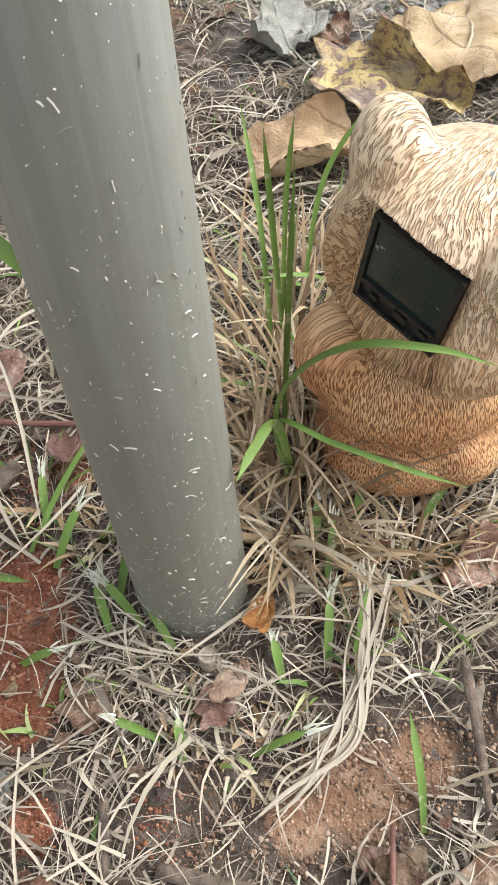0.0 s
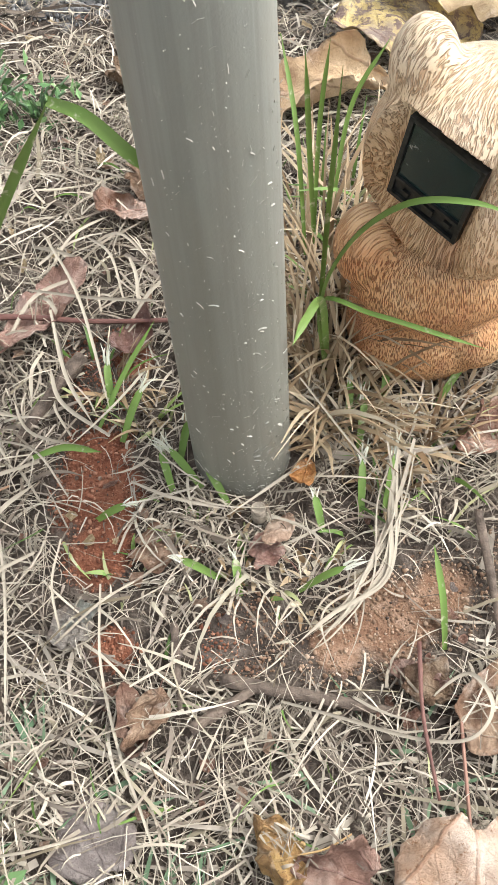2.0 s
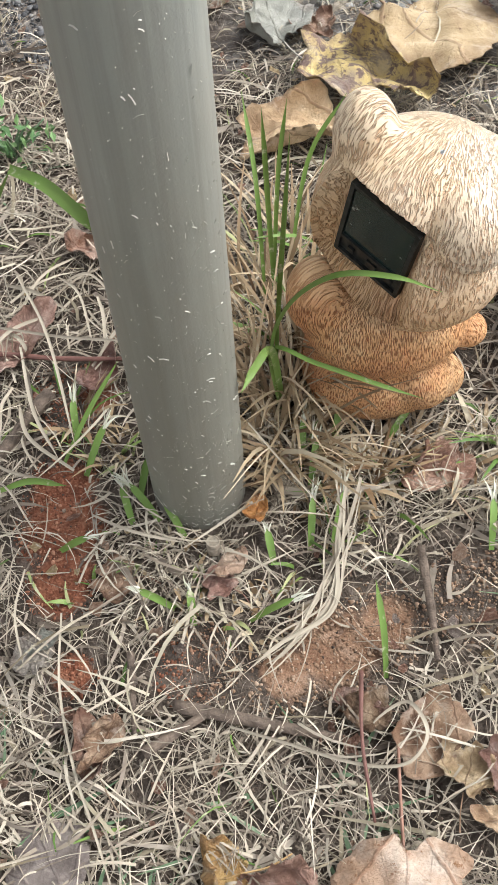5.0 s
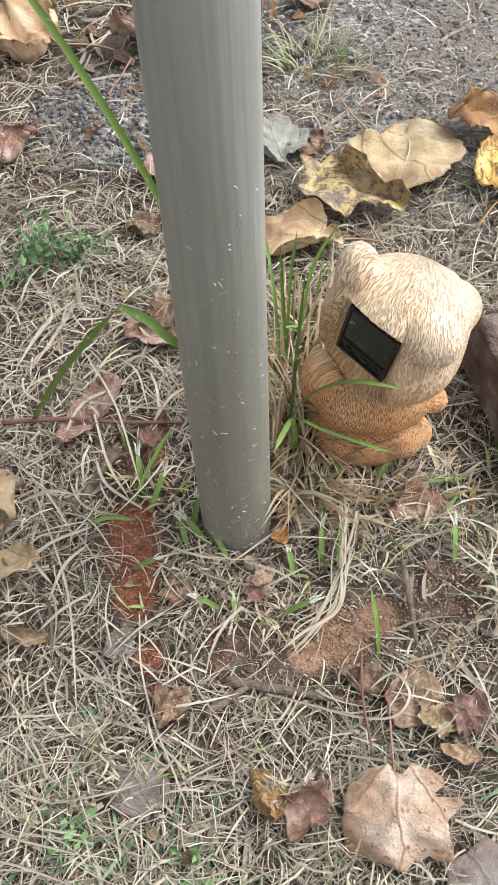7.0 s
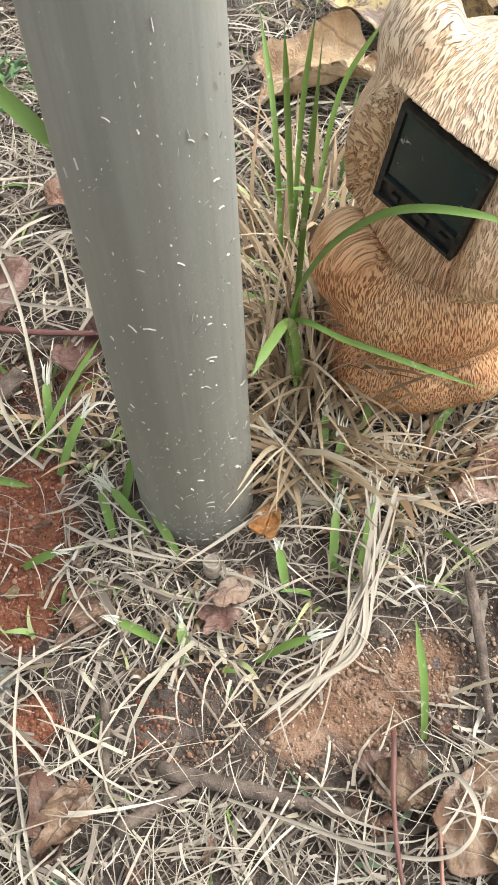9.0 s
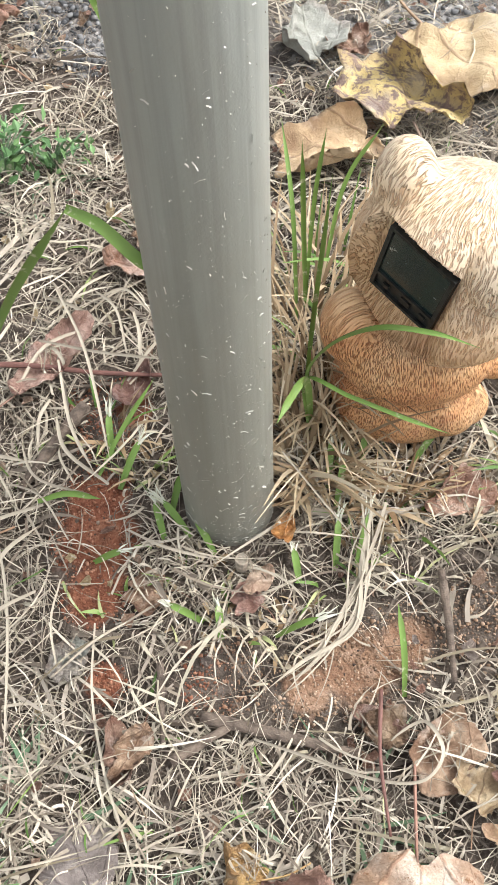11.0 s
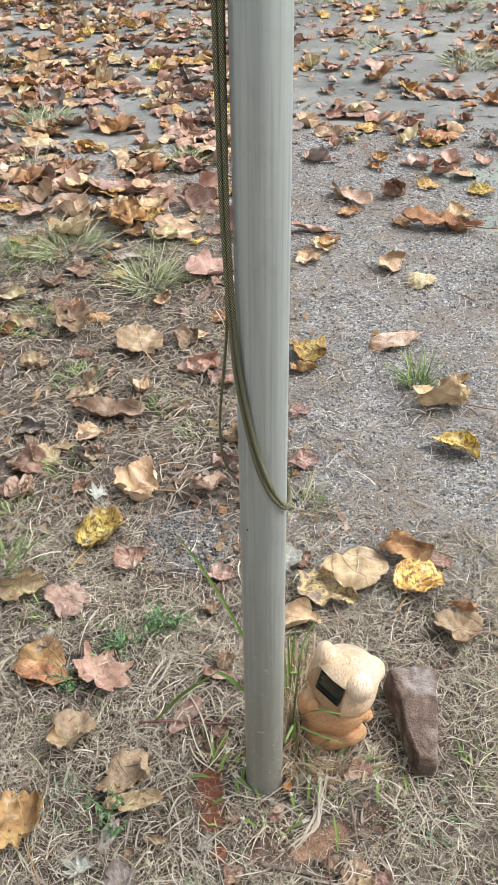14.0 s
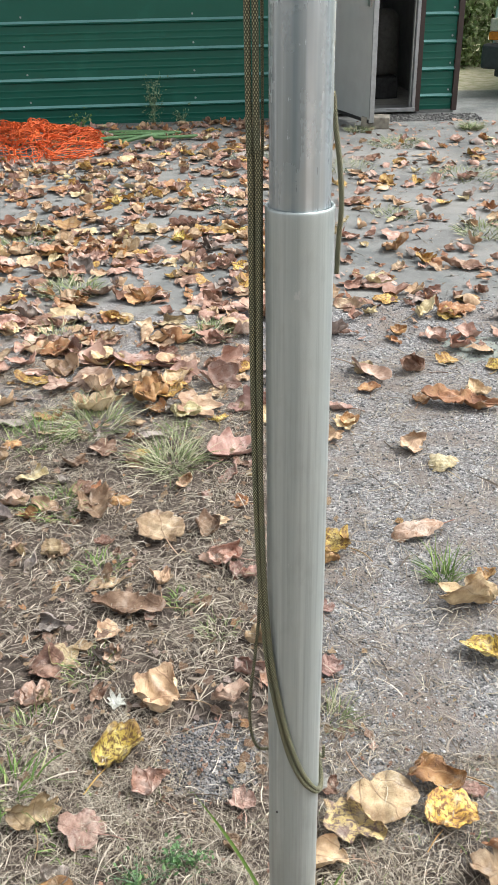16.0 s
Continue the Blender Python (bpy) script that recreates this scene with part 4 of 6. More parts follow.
        for _ in range(6):
            mid = (lo + hi) / 2
            inside = field(centre + d * mid[..., None]) < 0
            lo, hi = np.where(inside, mid, lo), np.where(inside, hi, mid)
        v = (centre + d * lo[..., None]).reshape(-1, 3)
        i, j = np.meshgrid(np.arange(nv - 1), np.arange(nu), indexing="ij")
        q = (i * (nu + 1) + j).ravel()
        f = np.stack([q, q + nu + 1, q + nu + 2, q + 1], 1)
        uv = np.stack([uu * np.sin(np.clip(ww, 0.5, 2.6)) * 0.052, ww * 0.055], -1).reshape(-1, 2)
        return v, f, uv

    v1, f1, t1 = skin(head, C, F, 420, 360, 0.1, -0.35)
    v2, f2, t2 = skin(body, B, np.array([0, 0, 1.0]), 240, 160, 0.1, 0.0)

    def slab(o, hx, hy, d0, d1):
        c = [pc + n * (d - 0.0055) + e1 * (o[0] + sx * hx) + e2 * (o[1] + sy * hy) for d in (d0, d1) for sx, sy in ((-1, -1), (1, -1), (1, 1), (-1, 1))]
        return c, [(4, 5, 6, 7), (0, 4, 7, 3), (1, 2, 6, 5), (3, 7, 6, 2), (0, 1, 5, 4)]

    pieces = [(slab((0, 0), 0.0218, 0.0270, -0.004, 0.0022), 1), (slab((0, 0.0058), 0.0190, 0.0185, 0.0018, 0.0028), 2)]
    for x in (-0.0206, 0.0206):
        pieces.append((slab((x, 0), 0.0012, 0.0270, 0.001, 0.0042), 1))
    for y in (-0.0260, 0.0258, -0.0140):
        pieces.append((slab((0, y), 0.0215, 0.0011, 0.001, 0.0042), 1))
    for x, y, w in ((0.002, -0.0200, 0.0032), (-0.012, -0.0205, 0.002), (0.014, -0.0195, 0.0022)):
        pieces.append((slab((x, y), w, w * 0.7, 0.001, 0.0038), 1))
    verts, faces, uvs, mi = [v1, v2], [*f1.tolist(), *(f2 + len(v1)).tolist()], [t1, t2], [0] * (len(f1) + len(f2))
    off = len(v1) + len(v2)
    for (c, fs), m in pieces:
        verts.append(np.array(c))
        uvs.append(np.zeros((8, 2)))
        faces += [tuple(off + k for k in f) for f in fs]
        mi += [m] * len(fs)
        off += 8
    me = mesh("animal_figurine", np.vstack(verts), faces, np.vstack(uvs))
    g = G("black_plastic", 0.4)
    g.color(g.ramp(g.noise(g.coord(), 300, 3), (0.4, (0.010, 0.012, 0.012)), (0.8, (0.04, 0.042, 0.04))))
    h = G("solar_cell", 0.12, spec=0.6)
    dust = h.noise(h.coord(), 160, 5, 0.7)
    smear = h.noise(h.map(h.coord(), (60, 60, 18)), 1, 3)
    col = h.mix(h.step(dust, 0.62, 0.68), (0.010, 0.026, 0.026), (0.35, 0.33, 0.3))
    h.color(h.mix(h.math("MULTIPLY", h.step(smear, 0.5, 0.8), 0.3), col, (0.05, 0.055, 0.055)))
    h.rough(h.math("ADD", 0.05, h.math("MULTIPLY", smear, 0.25)))
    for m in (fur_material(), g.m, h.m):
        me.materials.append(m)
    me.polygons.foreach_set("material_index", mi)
    flat = np.array([m == 0 for m in mi])
    me.polygons.foreach_set("use_smooth", flat)
    return me


tagged(new("animal_figurine", figurine()), "cream and tan resin animal figurine with a dark solar panel", "figurine")


# ---- grass ----
def ribbons(rng, x, y, z, turn, length, width, bend, rise, lean, segs=4):
    """Many narrow blades: lying (lean 0) or standing (lean near 1), curved and tapered, as plain arrays."""
    n = len(x)
    s = np.linspace(0, 1, segs + 1)[None, :]
    L, c, sn = length[:, None], np.cos(turn)[:, None], np.sin(turn)[:, None]
    along = L * s * (1 - lean[:, None] * (0.85 - 0.5 * s))
    side = bend[:, None] * L * (s * s - s * 0.2)
    px = x[:, None] + along * c - side * sn
    py = y[:, None] + along * sn + side * c
    pz = z[:, None] + L * lean[:, None] * (s - 0.32 * s * s) + rise[:, None] * 4 * s * (1 - s) * (1 - lean[:, None])
    w = width[:, None] * (1 - 0.85 * s ** 3) * 0.5
    twist = rng.uniform(-0.9, 0.9, n)[:, None]
    wx, wy, wz = -sn * w * np.cos(twist), c * w * np.cos(twist), w * np.sin(twist)
    left = np.stack([px - wx, py - wy, pz - wz], -1)
    right = np.stack([px + wx, py + wy, pz + wz], -1)
    v = np.stack([left, right], 2).reshape(-1, 3)
    k = 2 * (segs + 1)
    q = (np.arange(n) * k)[:, None] + np.arange(segs)[None, :] * 2
    f = np.stack([q, q + 1, q + 3, q + 2], -1).reshape(-1, 4)
    return v, f


def quick_mesh(name, v, f):
    me = bpy.data.meshes.new(name)
    me.vertices.add(len(v))
    me.vertices.foreach_set("co", np.asarray(v, np.float32).ravel())
    m = f.shape[1]
    me.loops.add(f.size)
    me.loops.foreach_set("vertex_index", f.astype(np.int32).ravel())
    me.polygons.add(len(f))
    me.polygons.foreach_set("loop_start", np.arange(0, f.size, m, dtype=np.int32))
    me.polygons.foreach_set("loop_total", np.full(len(f), m, np.int32))
    me.update(calc_edges=True)
    me.validate()
    return me


def bare(x, y):
    """How bare the ground is of straw: the clay patches, the grit and the pole's own foot."""
    b = np.zeros(len(x))
    for cx, cy, r, a in ((-0.086, 0.006, 0.024, 0.86), (-0.084, -0.022, 0.028, 0.86), (-0.079, -0.058, 0.022, 0.86), (-0.066, -0.110, 0.014, 0.85), (0.079, -0.095, 0.032, 0.9), (0.108, -0.080, 0.026, 0.9), (0.045, -0.110, 0.022, 0.85), (0.160, -0.066, 0.032, 0.85), (0.0, -0.105, 0.026, 0.75), (-0.085, 0.05, 0.022, 0.6), (-0.135, 0.525, 0.10, 0.93), (-0.09, 0.08, 0.03, 0.5)):
        b = np.maximum(b, a * np.exp(-(((x - cx) ** 2 + (y - cy) ** 2) / r ** 2) ** 2))
    wob = 0.05 * np.sin(11 * x + 2 * y) + 0.04 * np.sin(17 * y - 5 * x)
    grit = (x + wob > 0.05) & (y + wob > 0.52)
    b = np.where(grit, np.where(y < 1.0, 0.62, 0.74), b)
    b = np.where((y > 2.3 + wob * 6) & (x < 0.05), 0.8, b)
    return b


def clumpy(x, y):
    a = np.sin(14 * x + 3 * np.sin(6 * y)) * np.sin(12 * y + 2 * np.sin(9 * x))
    b = np.sin(47 * x + 4 * np.sin(23 * y)) * np.sin(43 * y + 3 * np.sin(31 * x))
    return 0.36 + 0.30 * a + 0.36 * b


def mat_of_straw(name, label, material, seed, n, box, length, width, lift, rise, lean=0.0):
    rng = np.random.default_rng(seed)
    x, y = rng.uniform(box[0], box[1], n), rng.uniform(box[2], box[3], n)
    # the cover thins out towards its ragged rim
    rim = np.minimum(np.minimum(x - box[0], box[1] - x), np.minimum(y - box[2], box[3] - y)) / min(0.5, 0.14 * (box[3] - box[2]))
    keep = (rng.random(n) < rim + 0.3 * np.sin(7 * x + 3 * y) * np.sin(6 * y - 4 * x)) | (rim > 1)
    keep &= (rng.random(n) > bare(x, y)) & (rng.random(n) < clumpy(x, y) + 0.2) & (np.hypot(x, y) > R + 0.004)
    x, y = x[keep], y[keep]
    n = len(x)
    z = ground_z(x, y) + lift * rng.random(n) ** 1.5 + 0.001
    L = length[0] + (length[1] - length[0]) * rng.random(n) ** 2
    W = width[0] + (width[1] - width[0]) * rng.random(n) ** 2.5
    turn = rng.uniform(0, 2 * math.pi, n)
    ex, ey = x + L * np.cos(turn), y + L * np.sin(turn)
    dx, dy = ex - x, ey - y
    t = np.clip(-(x * dx + y * dy) / (dx * dx + dy * dy), 0, 1)
    ok = np.hypot(x + t * dx, y + t * dy) > R + 0.003
    for u in (0.5, 1.0):
        ok &= rng.random(n) > 0.6 * bare(x + u * dx, y + u * dy) * (y < 0.45)
    x, y, z, L, W, turn = x[ok], y[ok], z[ok], L[ok], W[ok], turn[ok]
    n = len(x)
    v, f = ribbons(rng, x, y, z, turn, L, W, rng.normal(0, 0.34, n), np.abs(rng.normal(0, rise, n)), np.abs(rng.normal(0, lean, n)) if lean else np.zeros(n))
    ob = new(name, quick_mesh(name, v, f))
    ob.data.materials.append(MAT[material])
    return tagged(ob, label, "grass", kind="stuff")


mat_of_straw("thatch", "fine dark matted dead grass over the soil", "thatch", 1, 124000, (-0.66, 0.66, -0.66, 0.72), (0.006, 0.028), (0.0005, 0.0018), 0.004, 0.002)
mat_of_straw("dry_grass", "pale dry cut grass stalks strewn over the soil", "straw", 2, 118000, (-0.66, 0.66, -0.66, 0.72), (0.006, 0.055), (0.0005, 0.0019), 0.012, 0.003, 0.05)
mat_of_straw("dry_grass", "broad khaki dry grass blades among the stalks", "khaki", 12, 4200, (-0.62, 0.62, -0.62, 0.62), (0.012, 0.075), (0.0010, 0.0030), 0.014, 0.004, 0.05)
mat_of_straw("thatch", "fine dark matted dead grass over the soil", "thatch", 3, 130000, (-1.6, 1.0, 0.48, 2.8), (0.010, 0.045), (0.0009, 0.0026), 0.006, 0.002)
mat_of_straw("dry_grass", "pale dry grass stalks strewn over the soil", "straw", 4, 64000, (-1.6, 1.0, 0.48, 2.8), (0.012, 0.075), (0.0009, 0.0028), 0.014, 0.004, 0.05)
mat_of_straw("dry_grass", "broad khaki dry grass blades among the stalks", "khaki", 13, 5000, (-1.5, 0.9, 0.6, 2.6), (0.02, 0.09), (0.0012, 0.0034), 0.014, 0.005, 0.06)
mat_of_straw("dry_grass", "bits of dry grass and litter blown over the drive", "thatch", 7, 22000, (-2.6, 2.6, 2.4, 7.7), (0.02, 0.10), (0.002, 0.006), 0.006, 0.003)
mat_of_straw("sprouting_grass", "short sparse green blades among the dry grass", "green", 6, 1500, (-0.7, 0.6, -0.5, 0.6), (0.012, 0.05), (0.0009, 0.0022), 0.008, 0.003, 0.25)

mat_of_straw("dry_grass", "thin dry grass over the yard", "thatch", 8, 70000, (-3.6, 3.4, -3.0, 2.8), (0.03, 0.11), (0.0025, 0.005), 0.004, 0.003)


def tuft(x, y, n, height, spread, material, label, seed, upright=0.8, width=0.0022):
    rng = np.random.default_rng(seed)
    a, d = rng.uniform(0, 2 * math.pi, n), spread * np.sqrt(rng.random(n))
    px, py = x + d * np.cos(a), y + d * np.sin(a)
    if math.hypot(x, y) < 0.12:
        ok = np.hypot(px, py) > R + 0.006
        px, py, a = px[ok], py[ok], a[ok]
    n = len(px)
    turn = a + rng.normal(0, 0.7, n)
    v, f = ribbons(rng, px, py, ground_z(px, py) - 0.002, turn, height * rng.uniform(0.35, 1.0, n), width * rng.uniform(0.5, 1.2, n), rng.normal(0, 0.15, n), np.zeros(n) + 0.004, np.clip(rng.normal(upright, 0.15, n), 0.2, 1.0), 5)
    me = quick_mesh("grass_tuft", v, f)
    me.materials.append(MAT[material])
    return tagged(new("grass_tuft", me), label, "grass tuft", "grass tufts")


DRY = "tuft of upright dry tan grass beside the pole"
for k, (x, y, n, h, sp) in enumerate(((0.048, 0.030, 120, 0.10, 0.018), (0.055, 0.075, 110, 0.11, 0.022), (0.048, 0.125, 100, 0.12, 0.025), (0.056, 0.006, 50, 0.055, 0.014), (0.065, 0.18, 60, 0.09, 0.03))):
    tuft(x, y, n, h, sp * 1.2, "tanstraw", DRY, 40 + k, 0.86, 0.0030)
for k, (x, y, n, h, sp) in enumerate(((0.080, 0.018, 34, 0.036, 0.012), (0.098, 0.006, 40, 0.042, 0.013), (0.112, 0.022, 38, 0.040, 0.014), (0.082, -0.022, 26, 0.030, 0.012), (0.130, 0.030, 24, 0.034, 0.014), (0.159, 0.017, 12, 0.042, 0.008), (0.172, 0.03, 22, 0.036, 0.018),
                                      (0.19, 0.0, 26, 0.030, 0.02), (-0.05, 0.03, 22, 0.035, 0.018), (-0.01, -0.06, 28, 0.018, 0.028), (0.04, -0.075, 26, 0.02, 0.02), (0.20, -0.04, 24, 0.025, 0.02), (-0.075, 0.055, 14, 0.04, 0.012))):
    tuft(x, y, n, h, sp, "stubble", "stubby clump of mown tan grass stalks", 340 + k, 0.8, 0.0038)
for k in range(9):
    w = -2.9 + 0.36 * k
    tuft(0.040 * math.cos(w), 0.040 * math.sin(w), 34, 0.022, 0.014, "straw", "short dry grass round the foot of the pole", 140 + k, 0.5, 0.0014)
tuft(0.056, 0.10, 9, 0.095, 0.022, "green", "tuft of green grass between pole and figurine", 60, 0.92, 0.0042)
tuft(0.045, 0.175, 9, 0.085, 0.02, "green", "tuft of green grass behind the pole", 61, 0.92, 0.004)
tuft(0.075, 0.195, 9, 0.085, 0.02, "green", "tuft of green grass behind the figurine", 62, 0.85, 0.004)
tuft(0.17, 0.16, 16, 0.09, 0.04, "green", "tuft of green grass behind the figurine", 63, 0.7, 0.003)
tuft(0.205, 0.035, 22, 0.06, 0.025, "green", "green grass beside the brick", 64, 0.5, 0.003)
tuft(0.098, 0.631, 110, 0.07, 0.04, "paletuft", "short tuft of green and tan grass on the grit", 65, 0.75)
tuft(-0.310, 1.70, 260, 0.19, 0.07, "paletuft", "pale spreading tuft of green grass", 66, 0.5, 0.0028)
tuft(-0.595, 1.95, 240, 0.17, 0.10, "paletuft", "spreading tuft of green grass", 67, 0.55, 0.003)
tuft(0.409, 1.11, 110, 0.11, 0.035, "green", "bright upright tuft of green grass on the grit", 68, 0.85, 0.003)
tuft(-0.135, 0.908, 70, 0.055, 0.04, "paletuft", "short tuft of green grass", 69, 0.75)
tuft(-0.14, 1.12, 60, 0.05, 0.04, "straw", "short tuft of dry grass", 70, 0.75)
tuft(-0.861, 2.69, 90, 0.16, 0.10, "paletuft", "spreading tuft of green grass", 71, 0.55, 0.003)
tuft(-0.184, 0.29, 60, 0.035, 0.05, "bluegreen", "low feathery blue-green weed", 72, 0.45, 0.002)
tuft(-0.24, 0.26, 40, 0.04, 0.04, "bluegreen", "low feathery blue-green weed", 73, 0.45, 0.002)
tuft(-0.30, -0.03, 30, 0.05, 0.03, "bluegreen", "low feathery blue-green weed", 74, 0.45, 0.003)
tuft(-0.42, 0.78, 70, 0.06, 0.05, "green", "short tuft of green grass", 75, 0.7)
tuft(-0.50, 0.45, 60, 0.10, 0.05, "green", "short tuft of green grass", 76, 0.7, 0.004)
for k, (x, y, n) in enumerate(((-0.16, -0.24, 50), (-0.05, -0.27, 60), (0.0, -0.29, 40), (-0.22, -0.30, 50), (0.05, -0.19, 24), (-0.10, -0.20, 30), (-0.25, -0.2, 40), (0.22, -0.2, 30), (0.24, -0.05, 40))):
    tuft(x, y, n, 0.055, 0.045, "bluegreen", "thin pale green grass creeping over straw", 170 + k, 0.2, 0.0028)
for k, (x, y, n, h, sp) in enumerate(((-0.055, 0.025, 9, 0.04, 0.012), (-0.09, 0.06, 9, 0.045, 0.02), (-0.03, -0.045, 8, 0.022, 0.012), (-0.06, -0.07, 8, 0.02, 0.015), (0.005, -0.075, 8, 0.018, 0.02), (0.07, -0.04, 9, 0.04, 0.02), (0.10, 0.0, 9, 0.045, 0.02), (0.205, 0.12, 14, 0.07, 0.03),
                                          (-0.45, 1.15, 90, 0.06, 0.06), (-0.62, 1.45, 110, 0.08, 0.08), (-0.22, 1.02, 60, 0.05, 0.04), (-0.5, 0.62, 50, 0.05, 0.05), (-0.38, 0.33, 30, 0.05, 0.04), (-0.75, 1.85, 120, 0.12, 0.10), (-0.3, 1.9, 60, 0.07, 0.06))):
    tuft(x, y, n, h, sp, "green", "short green grass sprouting through dry grass", 190 + k, 0.7, 0.0027)
tuft(0.33, 0.02, 26, 0.04, 0.03, "green", "short tuft of green grass", 77, 0.6, 0.003)
tuft(-0.10, -0.27, 26, 0.05, 0.04, "bluegreen", "thin pale green grass", 78, 0.3, 0.002)
for k, (x, y, n, h, sp) in enumerate(((1.05, 6.75, 110, 0.09, 0.20), (1.75, 7.35, 90, 0.17, 0.07), (1.35, 5.6, 110, 0.08, 0.22), (0.55, 5.9, 90, 0.08, 0.2), (1.2, 4.2, 100, 0.11, 0.15), (0.75, 4.6, 60, 0.06, 0.12), (-0.35, 4.9, 70, 0.07, 0.15), (-0.9, 3.3, 80, 0.12, 0.12), (-0.25, 2.75, 60, 0.10, 0.08), (-1.3, 4.1, 80, 0.10, 0.15), (0.8, 7.35, 70, 0.10, 0.1), (-0.1, 6.3, 60, 0.06, 0.15), (1.95, 6.6, 80, 0.09, 0.2))):
    tuft(x, y, int(n * 3.6), h * 0.9, sp * 1.15, "paletuft", "grass tuft growing from a crack in the drive", 90 + k, 0.6, 0.0045)


def blade(pts, width, label="long green grass blade", material="green", name="wild_grass", category="grass"):
    """One long blade with a folded midrib, tapering to its tip."""
    c = catmull(pts, 9)
    t = np.gradient(c, axis=0)
    t /= np.linalg.norm(t, axis=1)[:, None]
    side = np.cross(t, [0.2, -0.75, 0.6])
    side /= np.linalg.norm(side, axis=1)[:, None]
    up = np.cross(side, t)
    s = np.linspace(0, 1, len(c))
    w = (width * 0.5 * (0.7 + 0.3 * np.sin(s * 3)) * np.clip((1 - s) * 5, 0.06, 1))[:, None]
    v = np.stack([c - side * w + up * w * 0.35, c, c + side * w + up * w * 0.35], 1).reshape(-1, 3)
    low = v - np.repeat(up, 3, 0) * 0.0002
    m = len(v)
    f = []
    for i in range(len(c) - 1):
        for k in (0, 1):
            a = i * 3 + k
            f += [(a, a + 1, a + 4, a + 3), (m + a + 3, m + a + 4, m + a + 1, m + a)]
    me = mesh(name, np.vstack([v, low]), f)
    me.materials.append(MAT[material])
    return tagged(new(name, me), label, category, "green grass" if material == "green" else "dry stalks")


blade([(0.050, 0.060, 0.02), (0.045, 0.030, 0.105), (0.053, -0.010, 0.180), (0.070, -0.035, 0.223), (0.092, -0.045, 0.232), (0.112, -0.044, 0.222)], 0.0024, "arching green grass blade bent over the figurine")
blade([(0.048, 0.050, 0.03), (0.045, 0.027, 0.108), (0.068, 0.005, 0.122), (0.096, -0.010, 0.124), (0.120, -0.014, 0.116)], 0.0024, "green grass blade with a pale dry tip")
blade([(0.050, 0.055, 0.03), (0.045, 0.024, 0.110), (0.037, 0.004, 0.122), (0.030, -0.013, 0.122)], 0.0045, "broad bent blade leaning on the pole, pale at its fold")
blade([(0.046, 0.08, 0.02), (0.050, 0.086, 0.10), (0.056, 0.085, 0.20)], 0.003, "upright green grass blade")
blade([(0.040, 0.14, 0.03), (0.036, 0.17, 0.10), (0.028, 0.21, 0.14)], 0.003, "upright green grass blade with a cut tip")
blade([(0.046, 0.15, 0.03), (0.043, 0.16, 0.10), (0.041, 0.163, 0.16)], 0.0034, "upright green grass blade with a cut tip")
blade([(0.046, 0.16, 0.03), (0.050, 0.18, 0.10), (0.056, 0.19, 0.147)], 0.003, "upright green grass blade with a cut tip")
blade([(0.058, 0.17, 0.04), (0.070, 0.20, 0.095), (0.094, 0.218, 0.13)], 0.003, "leaning green grass blade")
blade([(-0.180, 0.105, 0.01), (-0.125, 0.075, 0.12), (-0.066, 0.032, 0.225)], 0.0055, "green grass blade, lower half of a kinked stem")
blade([(-0.0665, 0.0325, 0.2245), (-0.050, 0.024, 0.222), (-0.030, 0.016, 0.206), (-0.02, 0.034, 0.19)], 0.006, "green grass blade bent sharply down")
blade([(0.02, 0.06, 0.02), (0.0, 0.048, 0.18), (-0.033, 0.040, 0.304), (-0.075, 0.05, 0.40), (-0.121, 0.056, 0.487)], 0.0042, "long thin green seed stem rising behind the pole")
blade([(0.104, -0.112, -0.005), (0.102, -0.095, 0.02), (0.098, -0.074, 0.038)], 0.0036, "short green grass blade in bare clay")
blade([(-0.085, 0.02, 0.012), (-0.07, 0.045, 0.03), (-0.05, 0.07, 0.05)], 0.003)
blade([(-0.118, -0.005, 0.022), (-0.10, 0.0, 0.024), (-0.08, 0.0, 0.018)], 0.004, "short broad green blade with a cut end")


def sprout(x, y, a, L, w=0.0045):
    """A short fresh blade cut by a mower: a folded green blade and its pale frayed end."""
    z = float(ground_z(x, y)) + 0.003
    c, sn = math.cos(a), math.sin(a)
    rise = 0.55 * L
    low = blade([(x, y, z), (x + 0.45 * L * c, y + 0.45 * L * sn, z + rise * 0.7), (x + 0.8 * L * c, y + 0.8 * L * sn, z + rise)], w, "short fresh green grass blade with a frayed pale tip")
    rng = np.random.default_rng(int(abs(x * 9e4 + y * 7e3)))
    n = 7
    one = np.ones(n)
    v, f = ribbons(rng, x + 0.74 * L * c * one + rng.normal(0, w * 0.2, n), y + 0.74 * L * sn * one + rng.normal(0, w * 0.2, n), (z + rise * 0.93) * one, a + rng.normal(0, 0.22, n), L * rng.uniform(0.2, 0.5, n), 0.0011 * one, rng.normal(0, 0.2, n), 0.001 * one, rng.uniform(0.2, 0.5, n), 3)
    part("frayed_tip", quick_mesh("frayed_tip", v, f), MAT["fray"], low, "pale frayed cut end")


